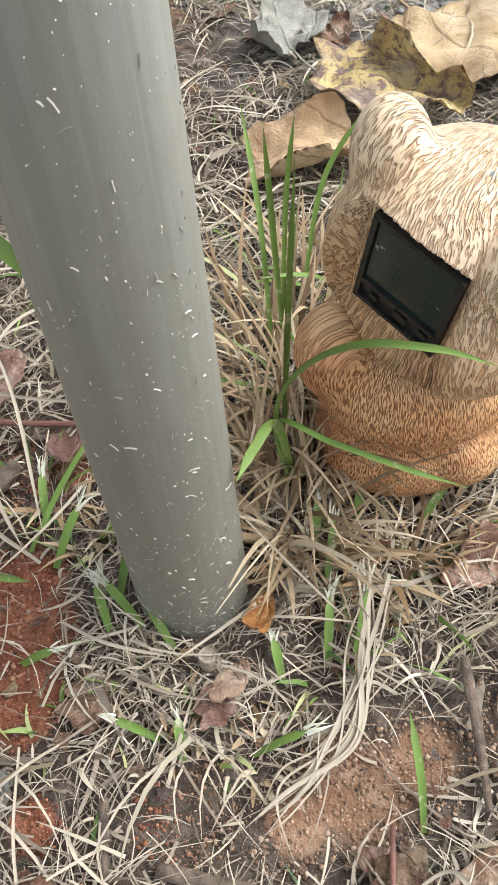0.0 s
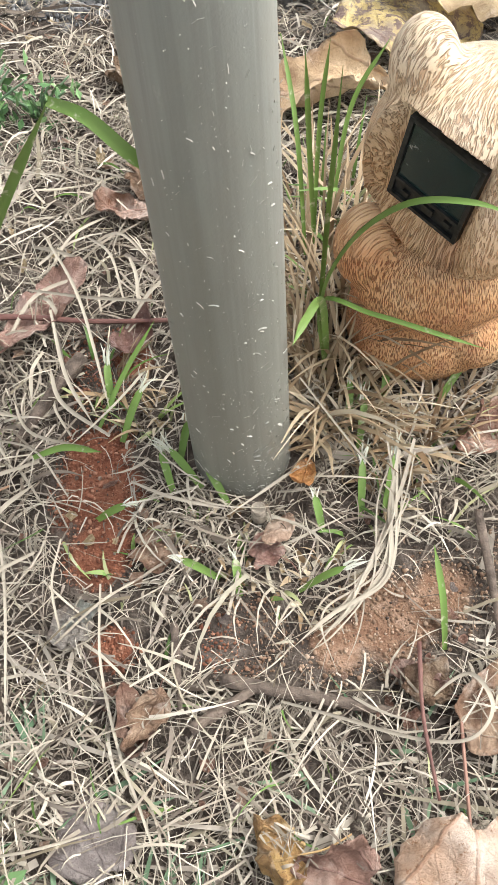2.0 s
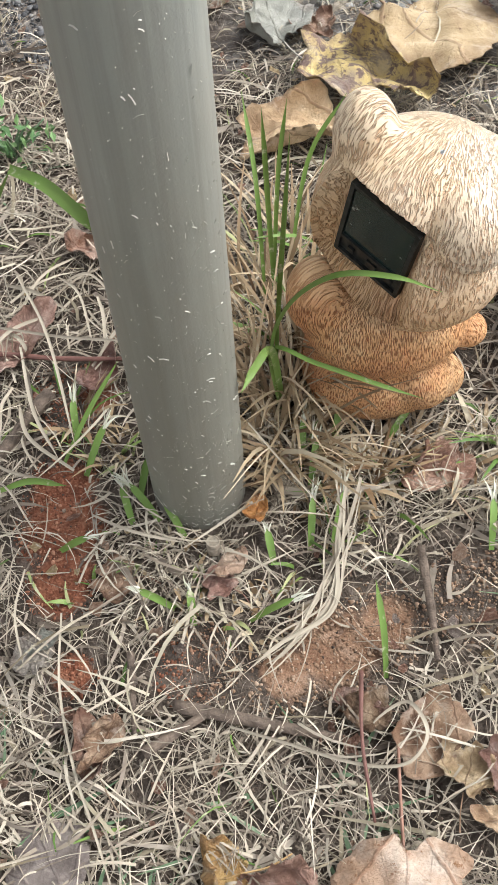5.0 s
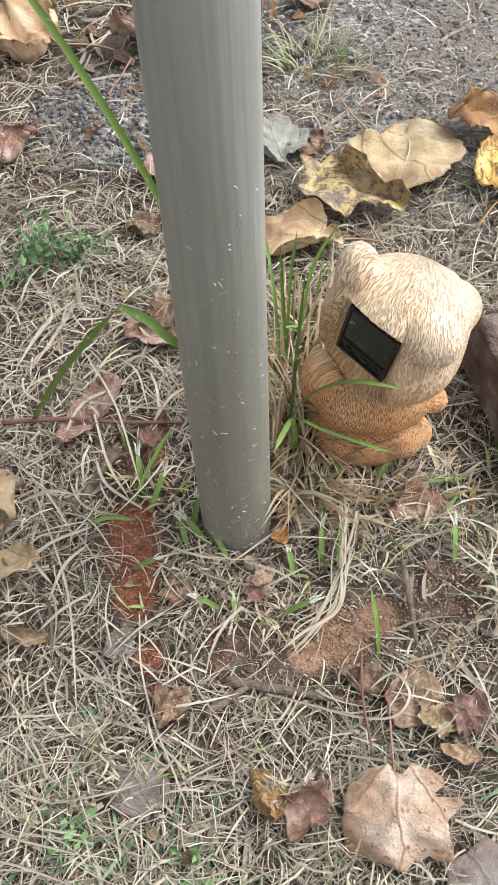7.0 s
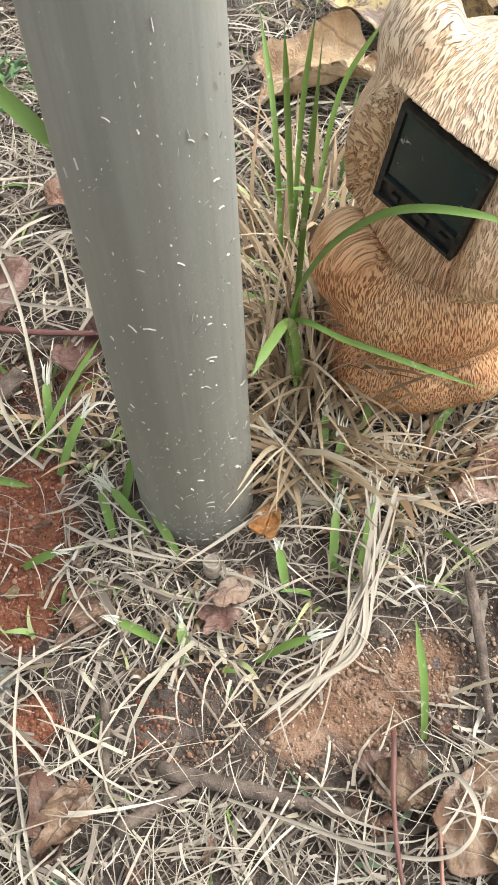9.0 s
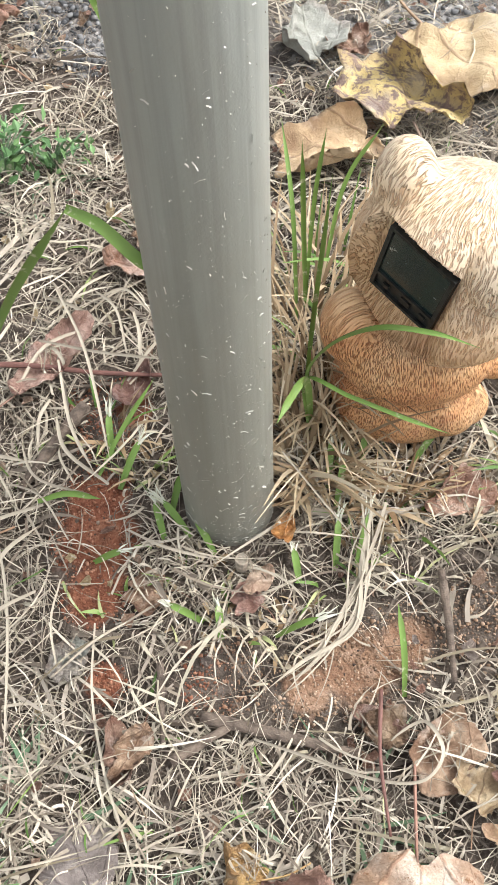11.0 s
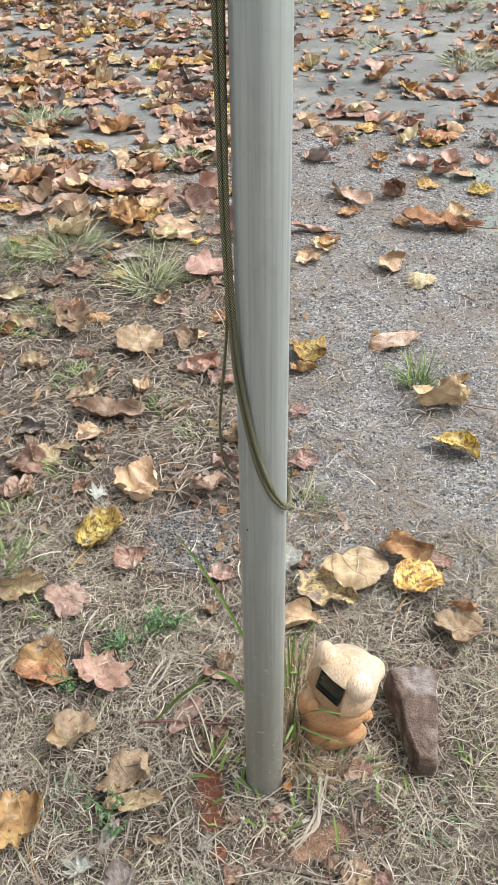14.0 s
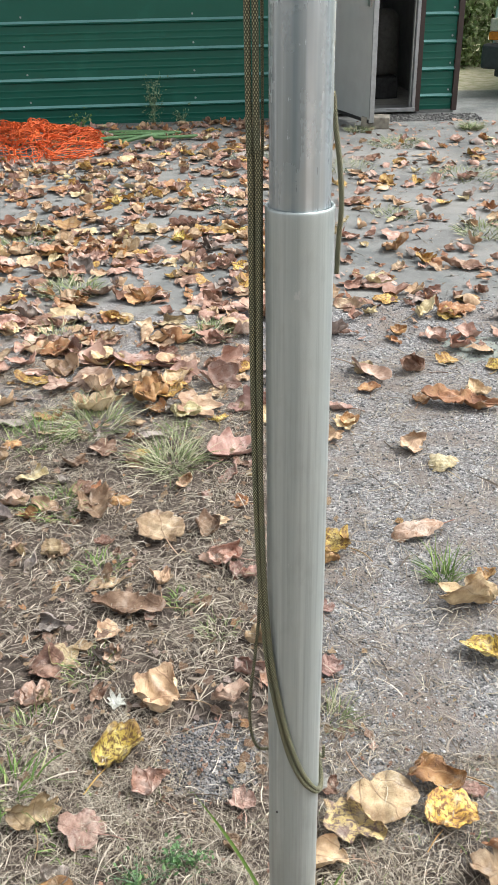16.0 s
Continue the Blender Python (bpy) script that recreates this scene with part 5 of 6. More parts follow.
for x, y, a, L in ((-0.038, -0.026, 1.9, 0.026), (-0.022, -0.024, 2.4, 0.030), (-0.007, -0.034, 2.2, 0.026), (-0.035, -0.008, 1.3, 0.026), (0.061, 0.014, 1.5, 0.032), (0.066, 0.000, 1.4, 0.034), (0.065, -0.040, 1.5, 0.034), (0.044, -0.048, 1.8, 0.022), (-0.001, -0.084, 1.7, 0.022), (0.030, -0.080, 0.2, 0.032),
                   (-0.012, -0.074, 2.9, 0.026), (0.112, 0.030, 0.8, 0.036), (0.081, 0.026, 1.4, 0.034), (0.078, -0.036, 1.3, 0.036), (0.169, -0.040, 1.5, 0.032), (-0.080, -0.040, 0.1, 0.024), (-0.07, 0.01, 1.1, 0.036), (-0.078, 0.035, 1.7, 0.03)):
    sprout(x, y, a, L)


def straws(label, width, pts):
    return blade([(x, y, float(ground_z(x, y)) + z) for x, y, z in pts], width * 0.65, label, "straw", "dry_stalk", "dry stalk")


straws("long pale dry grass stalk lying curved", 0.0024, [(-0.074, -0.08, 0.012), (-0.071, -0.12, 0.014), (-0.060, -0.16, 0.013), (-0.047, -0.19, 0.014), (-0.028, -0.235, 0.012)])
straws("pale dry grass blade curled into a ring", 0.0034, [(0.020, -0.140, 0.012), (0.045, -0.148, 0.014), (0.085, -0.160, 0.016), (0.110, -0.160, 0.018), (0.121, -0.146, 0.02), (0.113, -0.130, 0.018), (0.098, -0.136, 0.014), (0.088, -0.147, 0.01)])
for k in range(11):
    j = rng.normal(0, 0.0042, 8)
    straws("long pale dry grass blade bent in a bow", 0.0016 + 0.0030 * rng.random() ** 2, [(0.086 + j[0], -0.006 + 3 * j[1], 0.030 + abs(j[2])), (0.082 + j[3], -0.040 + j[4], 0.020 + abs(j[5])), (0.072 + j[6], -0.072 + j[7], 0.014), (0.054 + j[1], -0.096 + j[3], 0.011 + 0.0006 * k), (0.034 + 2 * j[5], -0.106 + 2 * j[0], 0.010)])
straws("pale dry grass stalk leaning across the figurine", 0.0016, [(0.033, -0.022, 0.10), (0.055, -0.025, 0.06), (0.075, -0.03, 0.03)])
straws("long pale dry grass stalk", 0.003, [(-0.135, 0.115, 0.02), (-0.09, 0.10, 0.03), (-0.04, 0.09, 0.03)])
straws("long pale dry grass stalk", 0.003, [(-0.13, 0.16, 0.02), (-0.10, 0.10, 0.03), (-0.075, 0.02, 0.012)])
straws("long pale dry grass stalk", 0.0035, [(-0.12, 0.10, 0.02), (-0.105, 0.05, 0.02), (-0.085, 0.015, 0.014)])
straws("long pale dry grass stalk", 0.0026, [(-0.165, 0.03, 0.014), (-0.13, -0.06, 0.016), (-0.115, -0.16, 0.012)])
straws("long pale dry grass stalk", 0.0026, [(0.22, 0.0, 0.014), (0.235, -0.06, 0.02), (0.28, -0.12, 0.016)])
for k in range(26):
    x, y, a, L = rng.uniform(-0.20, -0.05), rng.uniform(-0.12, 0.16), rng.uniform(0, 6.28), rng.uniform(0.03, 0.075)
    c, d, w = math.cos(a), math.sin(a), rng.normal(0, 0.12)
    if math.hypot(x + L * c, y + L * d) > 0.05 and math.hypot(x + 0.5 * L * c, y + 0.5 * L * d) > 0.05:
        straws("pale dry grass stalk lying over clay and litter", 0.0020 + 0.0022 * rng.random(), [(x, y, 0.012), (x + 0.5 * L * c - w * L * d, y + 0.5 * L * d + w * L * c, 0.019), (x + L * c, y + L * d, 0.012)])
for k in range(44):
    x, y, a, L = rng.uniform(-0.42, -0.12), rng.uniform(-0.44, -0.20), rng.normal(0.1, 0.35), rng.uniform(0.06, 0.15)
    c, d, w = math.cos(a), math.sin(a), rng.normal(0, 0.06)
    straws("long straight pale dry grass stalk on the lawn", 0.0016 + 0.0018 * rng.random(), [(x, y, 0.012), (x + 0.5 * L * c - w * L * d, y + 0.5 * L * d + w * L * c, 0.02), (x + L * c, y + L * d, 0.013)])
straws("pale dry grass stalk at the foot of the pole", 0.003, [(-0.06, -0.025, 0.016), (-0.035, -0.038, 0.02), (-0.005, -0.042, 0.014)])


# ---- twigs and small litter ----
def twig(label, r, pts, material="twig", name="twig", taper=0.6):
    me = tube([(x, y, float(ground_z(x, y)) + z) for x, y, z in pts], r, 8, 7, taper, 0.08, int(abs(pts[0][0]) * 1e4))
    me.materials.append(MAT[material])
    return tagged(new(name, me), label, "twig", "twigs")


twig("thick grey-brown twig lying in dry grass", 0.0052, [(-0.10, 0.072, 0.008), (-0.115, 0.045, 0.009), (-0.133, 0.008, 0.008)])
twig("thin reddish twig lying across leaves", 0.0022, [(-0.20, 0.098, 0.014), (-0.144, 0.098, 0.016), (-0.095, 0.094, 0.016), (-0.046, 0.09, 0.014)], "stem")
twig("rough brown broken twig half buried in soil", 0.0038, [(-0.010, -0.128, 0.006), (0.030, -0.136, 0.008), (0.06, -0.142, 0.008), (0.092, -0.147, 0.005)])
twig("short dark broken stick", 0.0036, [(-0.025, -0.153, 0.008), (-0.008, -0.142, 0.009), (0.008, -0.132, 0.008)])
twig("short brown twig with a broken end", 0.0028, [(0.128, -0.040, 0.012), (0.131, -0.075, 0.01), (0.132, -0.105, 0.008)])
twig("thin dark red leaf stalk", 0.0013, [(0.090, -0.112, 0.014), (0.088, -0.15, 0.018), (0.092, -0.188, 0.016)], "stem")
twig("pale dry stick in cut grass", 0.0022, [(-0.035, -0.10, 0.008), (-0.032, -0.125, 0.008), (-0.03, -0.145, 0.008)])
twig("thin dark twig lying on dry grass", 0.002, [(-0.34, -0.27, 0.01), (-0.30, -0.24, 0.012), (-0.26, -0.225, 0.01)])
stub = thing("cut_stem", "pale cut plant stem stub at the foot of the pole", "stem", 0.0095, -0.041, float(ground_z(0.0095, -0.041)) + 0.004)
part("stem_body", lathe([(0.0001, 0.0), (0.0040, 0.0), (0.0043, 0.003), (0.0041, 0.0105), (0.0037, 0.0112), (0.0030, 0.0104), (0.0001, 0.0100)], 14), plain("weathered_stem", (0.36, 0.31, 0.245), 0.85, 0, 300, 0.4, 0.6), stub).data.polygons.foreach_set("use_smooth", np.zeros(14 * 6, bool))
leaf(0.034, -0.027, 0.030, 170, "oval", "seed", 0.3, 1.6, (50, 0), 0.018, "by the pole", 3)
leaf(0.020, -0.052, 0.024, 160, "oval", "pink", 0.4, 0, (35, 10), 0.010, "by the pole")
leaf(0.014, -0.062, 0.020, 60, "tulip", "red", 0.4, 0, (0, 0), 0.008, "by the pole")
leaf(-0.045, -0.058, 0.025, 90, "tulip", "brown", 0.4, 0, (0, 0), 0.006, "by the pole")
leaf(-0.088, -0.103, 0.022, 30, "tulip", "grey", 0.4, 0, (0, 0), 0.008)
leaf(0.095, -0.135, 0.026, 70, "tulip", "brown", 0.6, 0, (0, 0), 0.010)


def brick():
    bm = block(0.078, 0.162, 0.055, bevel=0.007, segs=3)
    bmesh.ops.subdivide_edges(bm, edges=[e for e in bm.edges if e.calc_length() > 0.03], cuts=9, use_grid_fill=True)
    for v in bm.verts:
        s = 1 - 0.60 * (0.5 - v.co.y / 0.162)
        v.co.x *= s
        d = noise.noise_vector(v.co * 90) * 0.0030 + noise.noise_vector(v.co * 16) * 0.007
        v.co += d
    me = bpy.data.meshes.new("brick")
    bm.to_mesh(me)
    bm.free()
    me.polygons.foreach_set("use_smooth", np.ones(len(me.polygons), bool))
    g = G("weathered_brick", 0.9)
    o = g.coord()
    c = g.ramp(g.noise(o, 32, 6, 0.65), (0.3, (0.07, 0.047, 0.037)), (0.52, (0.17, 0.118, 0.092)), (0.75, (0.34, 0.255, 0.205)))
    c = g.mix(g.step(g.noise(o, 18, 5), 0.52, 0.72), c, (0.38, 0.34, 0.32))
    g.color(c)
    g.bump(g.math("ADD", g.noise(o, 240, 5), g.math("MULTIPLY", g.noise(o, 60, 5, 0.7), 2.0)), 1.0, 0.004)
    me.materials.append(g.m)
    ob = new("brick", me)
    ob.matrix_basis = pose(0.243, 0.082, 0.038, 6, 9, 3)
    return tagged(ob, "weathered brown and grey worn brick sunk in the grass", "brick")


brick()


def pebbles(seed, n, box, size, lift=0.3, anywhere=False):
    rng = np.random.default_rng(seed)
    ico = bmesh.new()
    bmesh.ops.create_icosphere(ico, subdivisions=1, radius=1)
    base = np.array([v.co[:] for v in ico.verts])
    ico.faces.ensure_lookup_table()
    tri = np.array([[v.index for v in f.verts] for f in ico.faces])
    ico.free()
    x, y = rng.uniform(box[0], box[1], n), rng.uniform(box[2], box[3], n)
    k = (bare(x, y) > 0.3) | (y > 5) | anywhere
    k &= np.hypot(x, y) > R + 0.01
    x, y = x[k], y[k]
    n = len(x)
    s = size[0] + (size[1] - size[0]) * rng.random(n) ** 3
    sc = s[:, None] * rng.uniform(0.55, 1.2, (n, 3)) * (1, 1, 0.75)
    v = base[None] * sc[:, None, :] * rng.uniform(0.75, 1.2, (n, len(base), 1))
    v += np.stack([x, y, ground_z(x, y) + s * lift], 1)[:, None, :]
    f = tri[None] + (np.arange(n) * len(base))[:, None, None]
    return quick_mesh("grit", v.reshape(-1, 3), f.reshape(-1, 3))


gp = G("grit_stones", 0.9)
gp.color(gp.ramp(gp.island(), (0.0, (0.12, 0.12, 0.12)), (0.5, (0.24, 0.24, 0.24)), (0.82, (0.37, 0.365, 0.36)), (1.0, (0.62, 0.61, 0.58))))
ga = G("asphalt_crumbs", 0.9)
ga.color(ga.ramp(ga.island(), (0.0, (0.06, 0.06, 0.062)), (0.6, (0.13, 0.13, 0.132)), (1.0, (0.27, 0.265, 0.26))))
for seed, n, box, size in ((21, 15000, (0.02, 0.75, 0.5, 1.4), (0.0011, 0.0044)), (22, 17000, (-0.2, 1.2, 1.4, 3.2), (0.0015, 0.006)), (24, 3600, (-0.25, -0.03, 0.42, 0.65), (0.0011, 0.0045))):
    ob = new("grit", pebbles(seed, n, box, size))
    ob.data.materials.append(ga.m if seed == 24 else gp.m)
    tagged(ob, "loose grey grit and crumbled asphalt", "gravel", kind="stuff")


gd = G("dark_gravel", 0.9)
gd.color(gd.ramp(gd.island(), (0.0, (0.05, 0.05, 0.05)), (0.6, (0.11, 0.108, 0.105)), (1.0, (0.22, 0.215, 0.2))))
ob = new("gravel", pebbles(25, 1500, (1.0, 1.95, 7.78, 8.16), (0.005, 0.013)))
ob.data.materials.append(gd.m)
tagged(ob, "strip of dark gravel along the wall's foot", "gravel", kind="stuff")


def fragments(seed, n, box, size, colour):
    """Broken bits of old leaves pressed into the grass."""
    rng = np.random.default_rng(seed)
    verts, faces, uvs = [], [], []
    for _ in range(n):
        x, y = rng.uniform(box[0], box[1]), rng.uniform(box[2], box[3])
        if math.hypot(x, y) < R + 0.02:
            continue
        s, m = size * rng.uniform(0.35, 1.0), rng.integers(6, 11)
        z = float(ground_z(x, y)) + rng.uniform(0.002, 0.011)
        tx, ty, o = rng.normal(0, 0.3), rng.normal(0, 0.3), len(verts)
        t0, kx = rng.uniform(0, 6), rng.uniform(0.5, 1.2)
        verts.append((x, y, z + 0.1 * s))
        uvs.append((x * 9, y * 9))
        for j in range(m):
            w = t0 + 2 * math.pi * j / m
            r = s * rng.uniform(0.3, 1.0)
            dx, dy = r * math.cos(w) * kx, r * math.sin(w)
            verts.append((x + dx, y + dy, z + tx * dx + ty * dy + rng.uniform(0, 0.25) * s))
            uvs.append((x * 9 + dx / s, y * 9 + dy / s))
        faces += [(o, o + 1 + j, o + 1 + (j + 1) % m) for j in range(m)]
    me = mesh("leaf_fragments", verts, faces, uvs)
    me.materials.append(MAT[colour])
    return me


for k, (colour, n, box, size) in enumerate((("brown", 500, (-0.6, 0.55, -0.5, 0.7), 0.0075), ("pink", 260, (-0.6, 0.55, -0.5, 0.7), 0.007), ("grey", 330, (-0.6, 0.55, -0.5, 0.7), 0.0075), ("tan", 260, (-0.6, 0.55, -0.5, 0.7), 0.007), ("red", 200, (-0.6, 0.55, -0.5, 0.7), 0.0065),
                                           ("brown", 600, (-1.3, 0.04, 0.45, 2.8), 0.020), ("tan", 480, (-1.3, 0.2, 0.45, 2.8), 0.018), ("pink", 400, (-1.3, 0.2, 0.45, 2.8), 0.018), ("orange", 200, (-1.3, 0.1, 0.6, 2.8), 0.016), ("grey", 360, (-1.3, 0.1, 0.45, 2.8), 0.016),
                                           ("tan", 700, (-2.6, 2.4, 2.6, 7.8), 0.04), ("pink", 500, (-2.6, 2.4, 2.6, 7.8), 0.04), ("orange", 350, (-2.6, 2.0, 2.6, 7.8), 0.04), ("pale", 350, (-2.6, 2.4, 2.6, 7.8), 0.035), ("brown", 500, (-2.6, 2.4, 2.6, 7.8), 0.03))):
    tagged(new("leaf_fragments", fragments(200 + k, n, box, size, colour)), "broken bits of old dead leaves", "leaf litter", kind="stuff")


gs = G("clay_crumbs", 0.95)
gx = gs.step(gs.xyz(gs.pos())[0], -0.02, 0.02)
gs.color(gs.mix(gx, gs.ramp(gs.island(), (0.0, (0.15, 0.055, 0.032)), (0.6, (0.28, 0.11, 0.062)), (1.0, (0.42, 0.22, 0.14))), gs.ramp(gs.island(), (0.0, (0.14, 0.085, 0.055)), (0.6, (0.31, 0.20, 0.13)), (1.0, (0.50, 0.38, 0.28)))))
gb = G("soil_crumbs", 0.95)
gb.color(gb.ramp(gb.island(), (0.0, (0.05, 0.036, 0.028)), (0.6, (0.14, 0.10, 0.078)), (1.0, (0.30, 0.225, 0.17))))
for seed, n, box, size, lift, crumb in ((23, 34000, (-0.16, 0.2, -0.17, 0.10), (0.0003, 0.0015), 0.4, gs), (26, 24000, (-0.45, 0.45, -0.45, 0.45), (0.0004, 0.0016), 0.3, gb)):
    ob = new("soil_crumbs", pebbles(seed, n, box, size, lift, seed == 26))
    ob.data.materials.append(crumb.m)
    tagged(ob, "loose crumbs of red clay and sandy soil" if seed == 23 else "loose crumbs of dark brown soil", "soil", kind="stuff")


# ---- grass clippings stuck to the pole ----
def clippings():
    rng = np.random.default_rng(9)
    n = 1150
    z = 0.015 + 0.36 * rng.random(n) ** 2.2
    a = -math.pi / 2 + np.where(rng.random(n) < 0.6, rng.normal(0.75, 0.35, n), rng.normal(-0.1, 0.6, n))
    L, w, t = 0.0003 + 0.0042 * rng.random(n) ** 9, rng.uniform(0.00007, 0.0002, n), rng.uniform(0, math.pi, n)
    verts, faces = [], []
    for i in range(n):
        o = len(verts)
        for s in (-0.5, 0.0, 0.5):
            for q in (-1, 1):
                u = s * L[i] * math.cos(t[i]) - q * w[i] * math.sin(t[i])
                h = s * L[i] * math.sin(t[i]) + q * w[i] * math.cos(t[i]) + 0.5 * L[i] * (0.25 - s * s)
                r = R + 0.0002 + 0.0004 * (1 + q) * 0.5
                verts.append((r * math.cos(a[i] + u / R), r * math.sin(a[i] + u / R), z[i] + h))
        faces += [(o, o + 1, o + 3, o + 2), (o + 2, o + 3, o + 5, o + 4)]
    return mesh("clippings", verts, faces, None, False)


ob = new("grass_clippings", clippings())
ob.data.materials.append(straw_material("pale_clippings", ((0.0, (0.34, 0.34, 0.30)), (1.0, (0.72, 0.70, 0.63))), 0.6))
tagged(ob, "tiny pale grass clippings stuck to the metal pole", "clippings", kind="stuff")

# ---- the flag rope ----
halyard = thing("flag_rope", "green-brown braided cord wound round the flagpole", "rope")


def strand(name, pts, r=0.0025, label=""):
    part(name, tube(pts, r, 12, 10), MAT["rope"], halyard, label)


for k, (dx, dy) in enumerate(((0.0, 0.0), (-0.0057, 0.002))):
    strand("strand", [(-0.0345 + dx, -0.006 + dy, 2.2), (-0.0335 + dx, -0.006 + dy, 1.34), (-0.0325 + dx, -0.005 + dy, 1.236), (-0.0335 + dx * 0.9, -0.006 + dy, 1.05), (-0.0320 + dx * 0.8, -0.010 + dy, 0.90), (-0.0275 + dx * 0.4, -0.0155 + dy * 0.2, 0.80 - k * 0.028),
                      (-0.0205, -0.0230, 0.735 - k * 0.030), (-0.0075, -0.0296, 0.665 - k * 0.022), (0.0075, -0.0296, 0.614 - k * 0.013), (0.0235, -0.0205, 0.578 - k * 0.004), (0.0305, -0.004, 0.571 - k * 0.003), (0.0275, 0.0135, 0.59), (0.012, 0.028, 0.62), (-0.01, 0.0295, 0.66)])
strand("hanging_loop", [(-0.0345, 0.004, 1.30), (-0.0365, 0.003, 1.04), (-0.0355, 0.003, 0.83), (-0.040, 0.002, 0.755), (-0.0465, 0.001, 0.69), (-0.0465, 0.002, 0.645), (-0.040, 0.008, 0.612), (-0.028, 0.018, 0.598), (-0.005, 0.0305, 0.595), (0.018, 0.025, 0.60), (0.0315, 0.004, 0.60), (0.0325, 0.002, 0.618)], 0.0016)
strand("loose_end", [(0.0225, 0.010, 2.2), (0.0225, 0.008, 1.36), (0.0245, 0.006, 1.285), (0.0305, 0.003, 1.235), (0.0325, 0.002, 1.205), (0.0310, 0.002, 1.175), (0.0305, 0.003, 1.150)], 0.0021, "frayed mossy cord end")
strand("side_strand", [(-0.029, 0.006, 2.2), (-0.0285, 0.006, 1.36), (-0.030, 0.005, 1.215), (-0.0315, 0.006, 1.0), (-0.0335, 0.006, 0.86), (-0.0345, 0.004, 0.80)], 0.0012)

# ---- the garage ----
GM = pose(0, 8.06, 0, 0, 0, 6.9)
DOOR0, DOOR1, CORNER, PITCH, RIB0, TOP = 0.665, 1.395, 1.79, 0.2286, 0.155, 2.52


def painted_steel(name, c):
    g = G(name, 0.34, 0.0, 0.45)
    o = g.coord()
    g.color(g.mix(g.step(g.noise(o, 3.5, 6, 0.65), 0.5, 0.75), c, tuple(v * 1.18 + 0.004 for v in c)))
    g.rough(g.math("ADD", 0.26, g.math("MULTIPLY", g.noise(o, 14, 5), 0.25)))
    g.bump(g.noise(g.map(o, (3, 3, 9)), 1.0, 3), 0.15, 0.004)
    return g.m


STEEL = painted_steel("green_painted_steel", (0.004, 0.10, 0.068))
# paler green that paints the sky's reflection onto the ribs' upper slopes
SKYLIT = painted_steel("sky_reflection_green_paint", (0.17, 0.36, 0.34))
BROWN = painted_steel("brown_trim_paint", (0.045, 0.028, 0.024))
CONC = plain("concrete", (0.36, 0.35, 0.32), 0.9, 0, 14, 0.25, 0.5)
WHITE = plain("grey_white_paint", (0.50, 0.52, 0.50), 0.5, 0, 6, 0.06, 0.1)
LINING = plain("grey_inner_lining", (0.24, 0.25, 0.24), 0.7, 0, 5, 0.2, 0.2)
ALU = plain("mill_aluminium", (0.40, 0.41, 0.41), 0.4, 0.8, 20, 0.15, 0.1)
DARK = plain("dark_clutter", (0.035, 0.035, 0.035), 0.7, 0, 25, 0.5, 0.3)
WOOD = plain("bare_wood", (0.30, 0.21, 0.12), 0.8, 0, 20, 0.3, 0.3)

wall_garage = tagged(new("wall_garage"), "green ribbed steel garage wall", "wall", kind="structure")
wall_garage.matrix_basis = GM


def rib_profile(z0, z1):
    pts, k = [(0.0, z0)], 0
    while True:
        zr = RIB0 + PITCH * k
        if zr > z1 - 0.03:
            break
        if zr > z0 + 0.02:
            for m in (-0.142, -0.086):
                if zr + m - 0.01 > z0:
                    pts += [(0.0, zr + m - 0.018), (-0.0042, zr + m - 0.002), (-0.0042, zr + m + 0.001), (0.0, zr + m + 0.007)]
            pts += [(0.0, zr - 0.026), (-0.027, zr - 0.014), (-0.029, zr - 0.004), (0.0, zr + 0.014)]
        k += 1
    pts.append((0.0, z1))
    return pts


def siding(x0, x1, z0, z1):
    prof = rib_profile(z0, z1)
    xs = np.linspace(x0, x1, max(2, int((x1 - x0) / 0.4) + 1))
    verts, faces, n = [], [], len(prof)
    for x in xs:
        wave = 0.0015 * math.sin(x * 2.1)
        verts += [(x, d + wave - 0.002, z) for d, z in prof]
    for x in xs:
        verts += [(x, 0.004, z) for d, z in prof]
    m = len(xs) * n
    for i in range(len(xs) - 1):
        for j in range(n - 1):
            a = i * n + j
            faces += [(a, a + n, a + n + 1, a + 1), (m + a + 1, m + a + n + 1, m + a + n, m + a)]
    me = mesh("siding", verts, faces, None, False)
    me.materials.append(STEEL)
    me.materials.append(SKYLIT)
    # faces sloping up to the sky take the painted reflection colour
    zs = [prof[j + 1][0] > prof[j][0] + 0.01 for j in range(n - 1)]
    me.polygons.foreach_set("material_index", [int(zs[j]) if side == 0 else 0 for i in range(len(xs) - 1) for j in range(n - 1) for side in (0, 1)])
    return me


for x0, x1, z0, z1 in ((-9.0, -4.2, 0.01, 1.0), (-4.2, 0.60, 0.01, 1.0), (-9.0, -4.2, 1.0, TOP), (-4.2, 0.60, 1.0, TOP), (1.44, CORNER - 0.04, 0.03, 1.0), (1.44, CORNER - 0.04, 1.0, TOP), (0.60, 1.44, 2.08, TOP)):
    part("siding_panel", siding(x0, x1, z0, z1), STEEL, wall_garage)
for x0, x1, z0, z1 in ((-9.0, DOOR0 - 0.03, 0, TOP), (DOOR1 + 0.03, CORNER - 0.02, 0, TOP), (DOOR0 - 0.03, DOOR1 + 0.03, 2.06, TOP)):
    part("wall_core", block(x1 - x0, 0.10, z1 - z0, (x0 + x1) / 2, 0.06, (z0 + z1) / 2, 0), LINING, wall_garage, "plain inner wall lining")
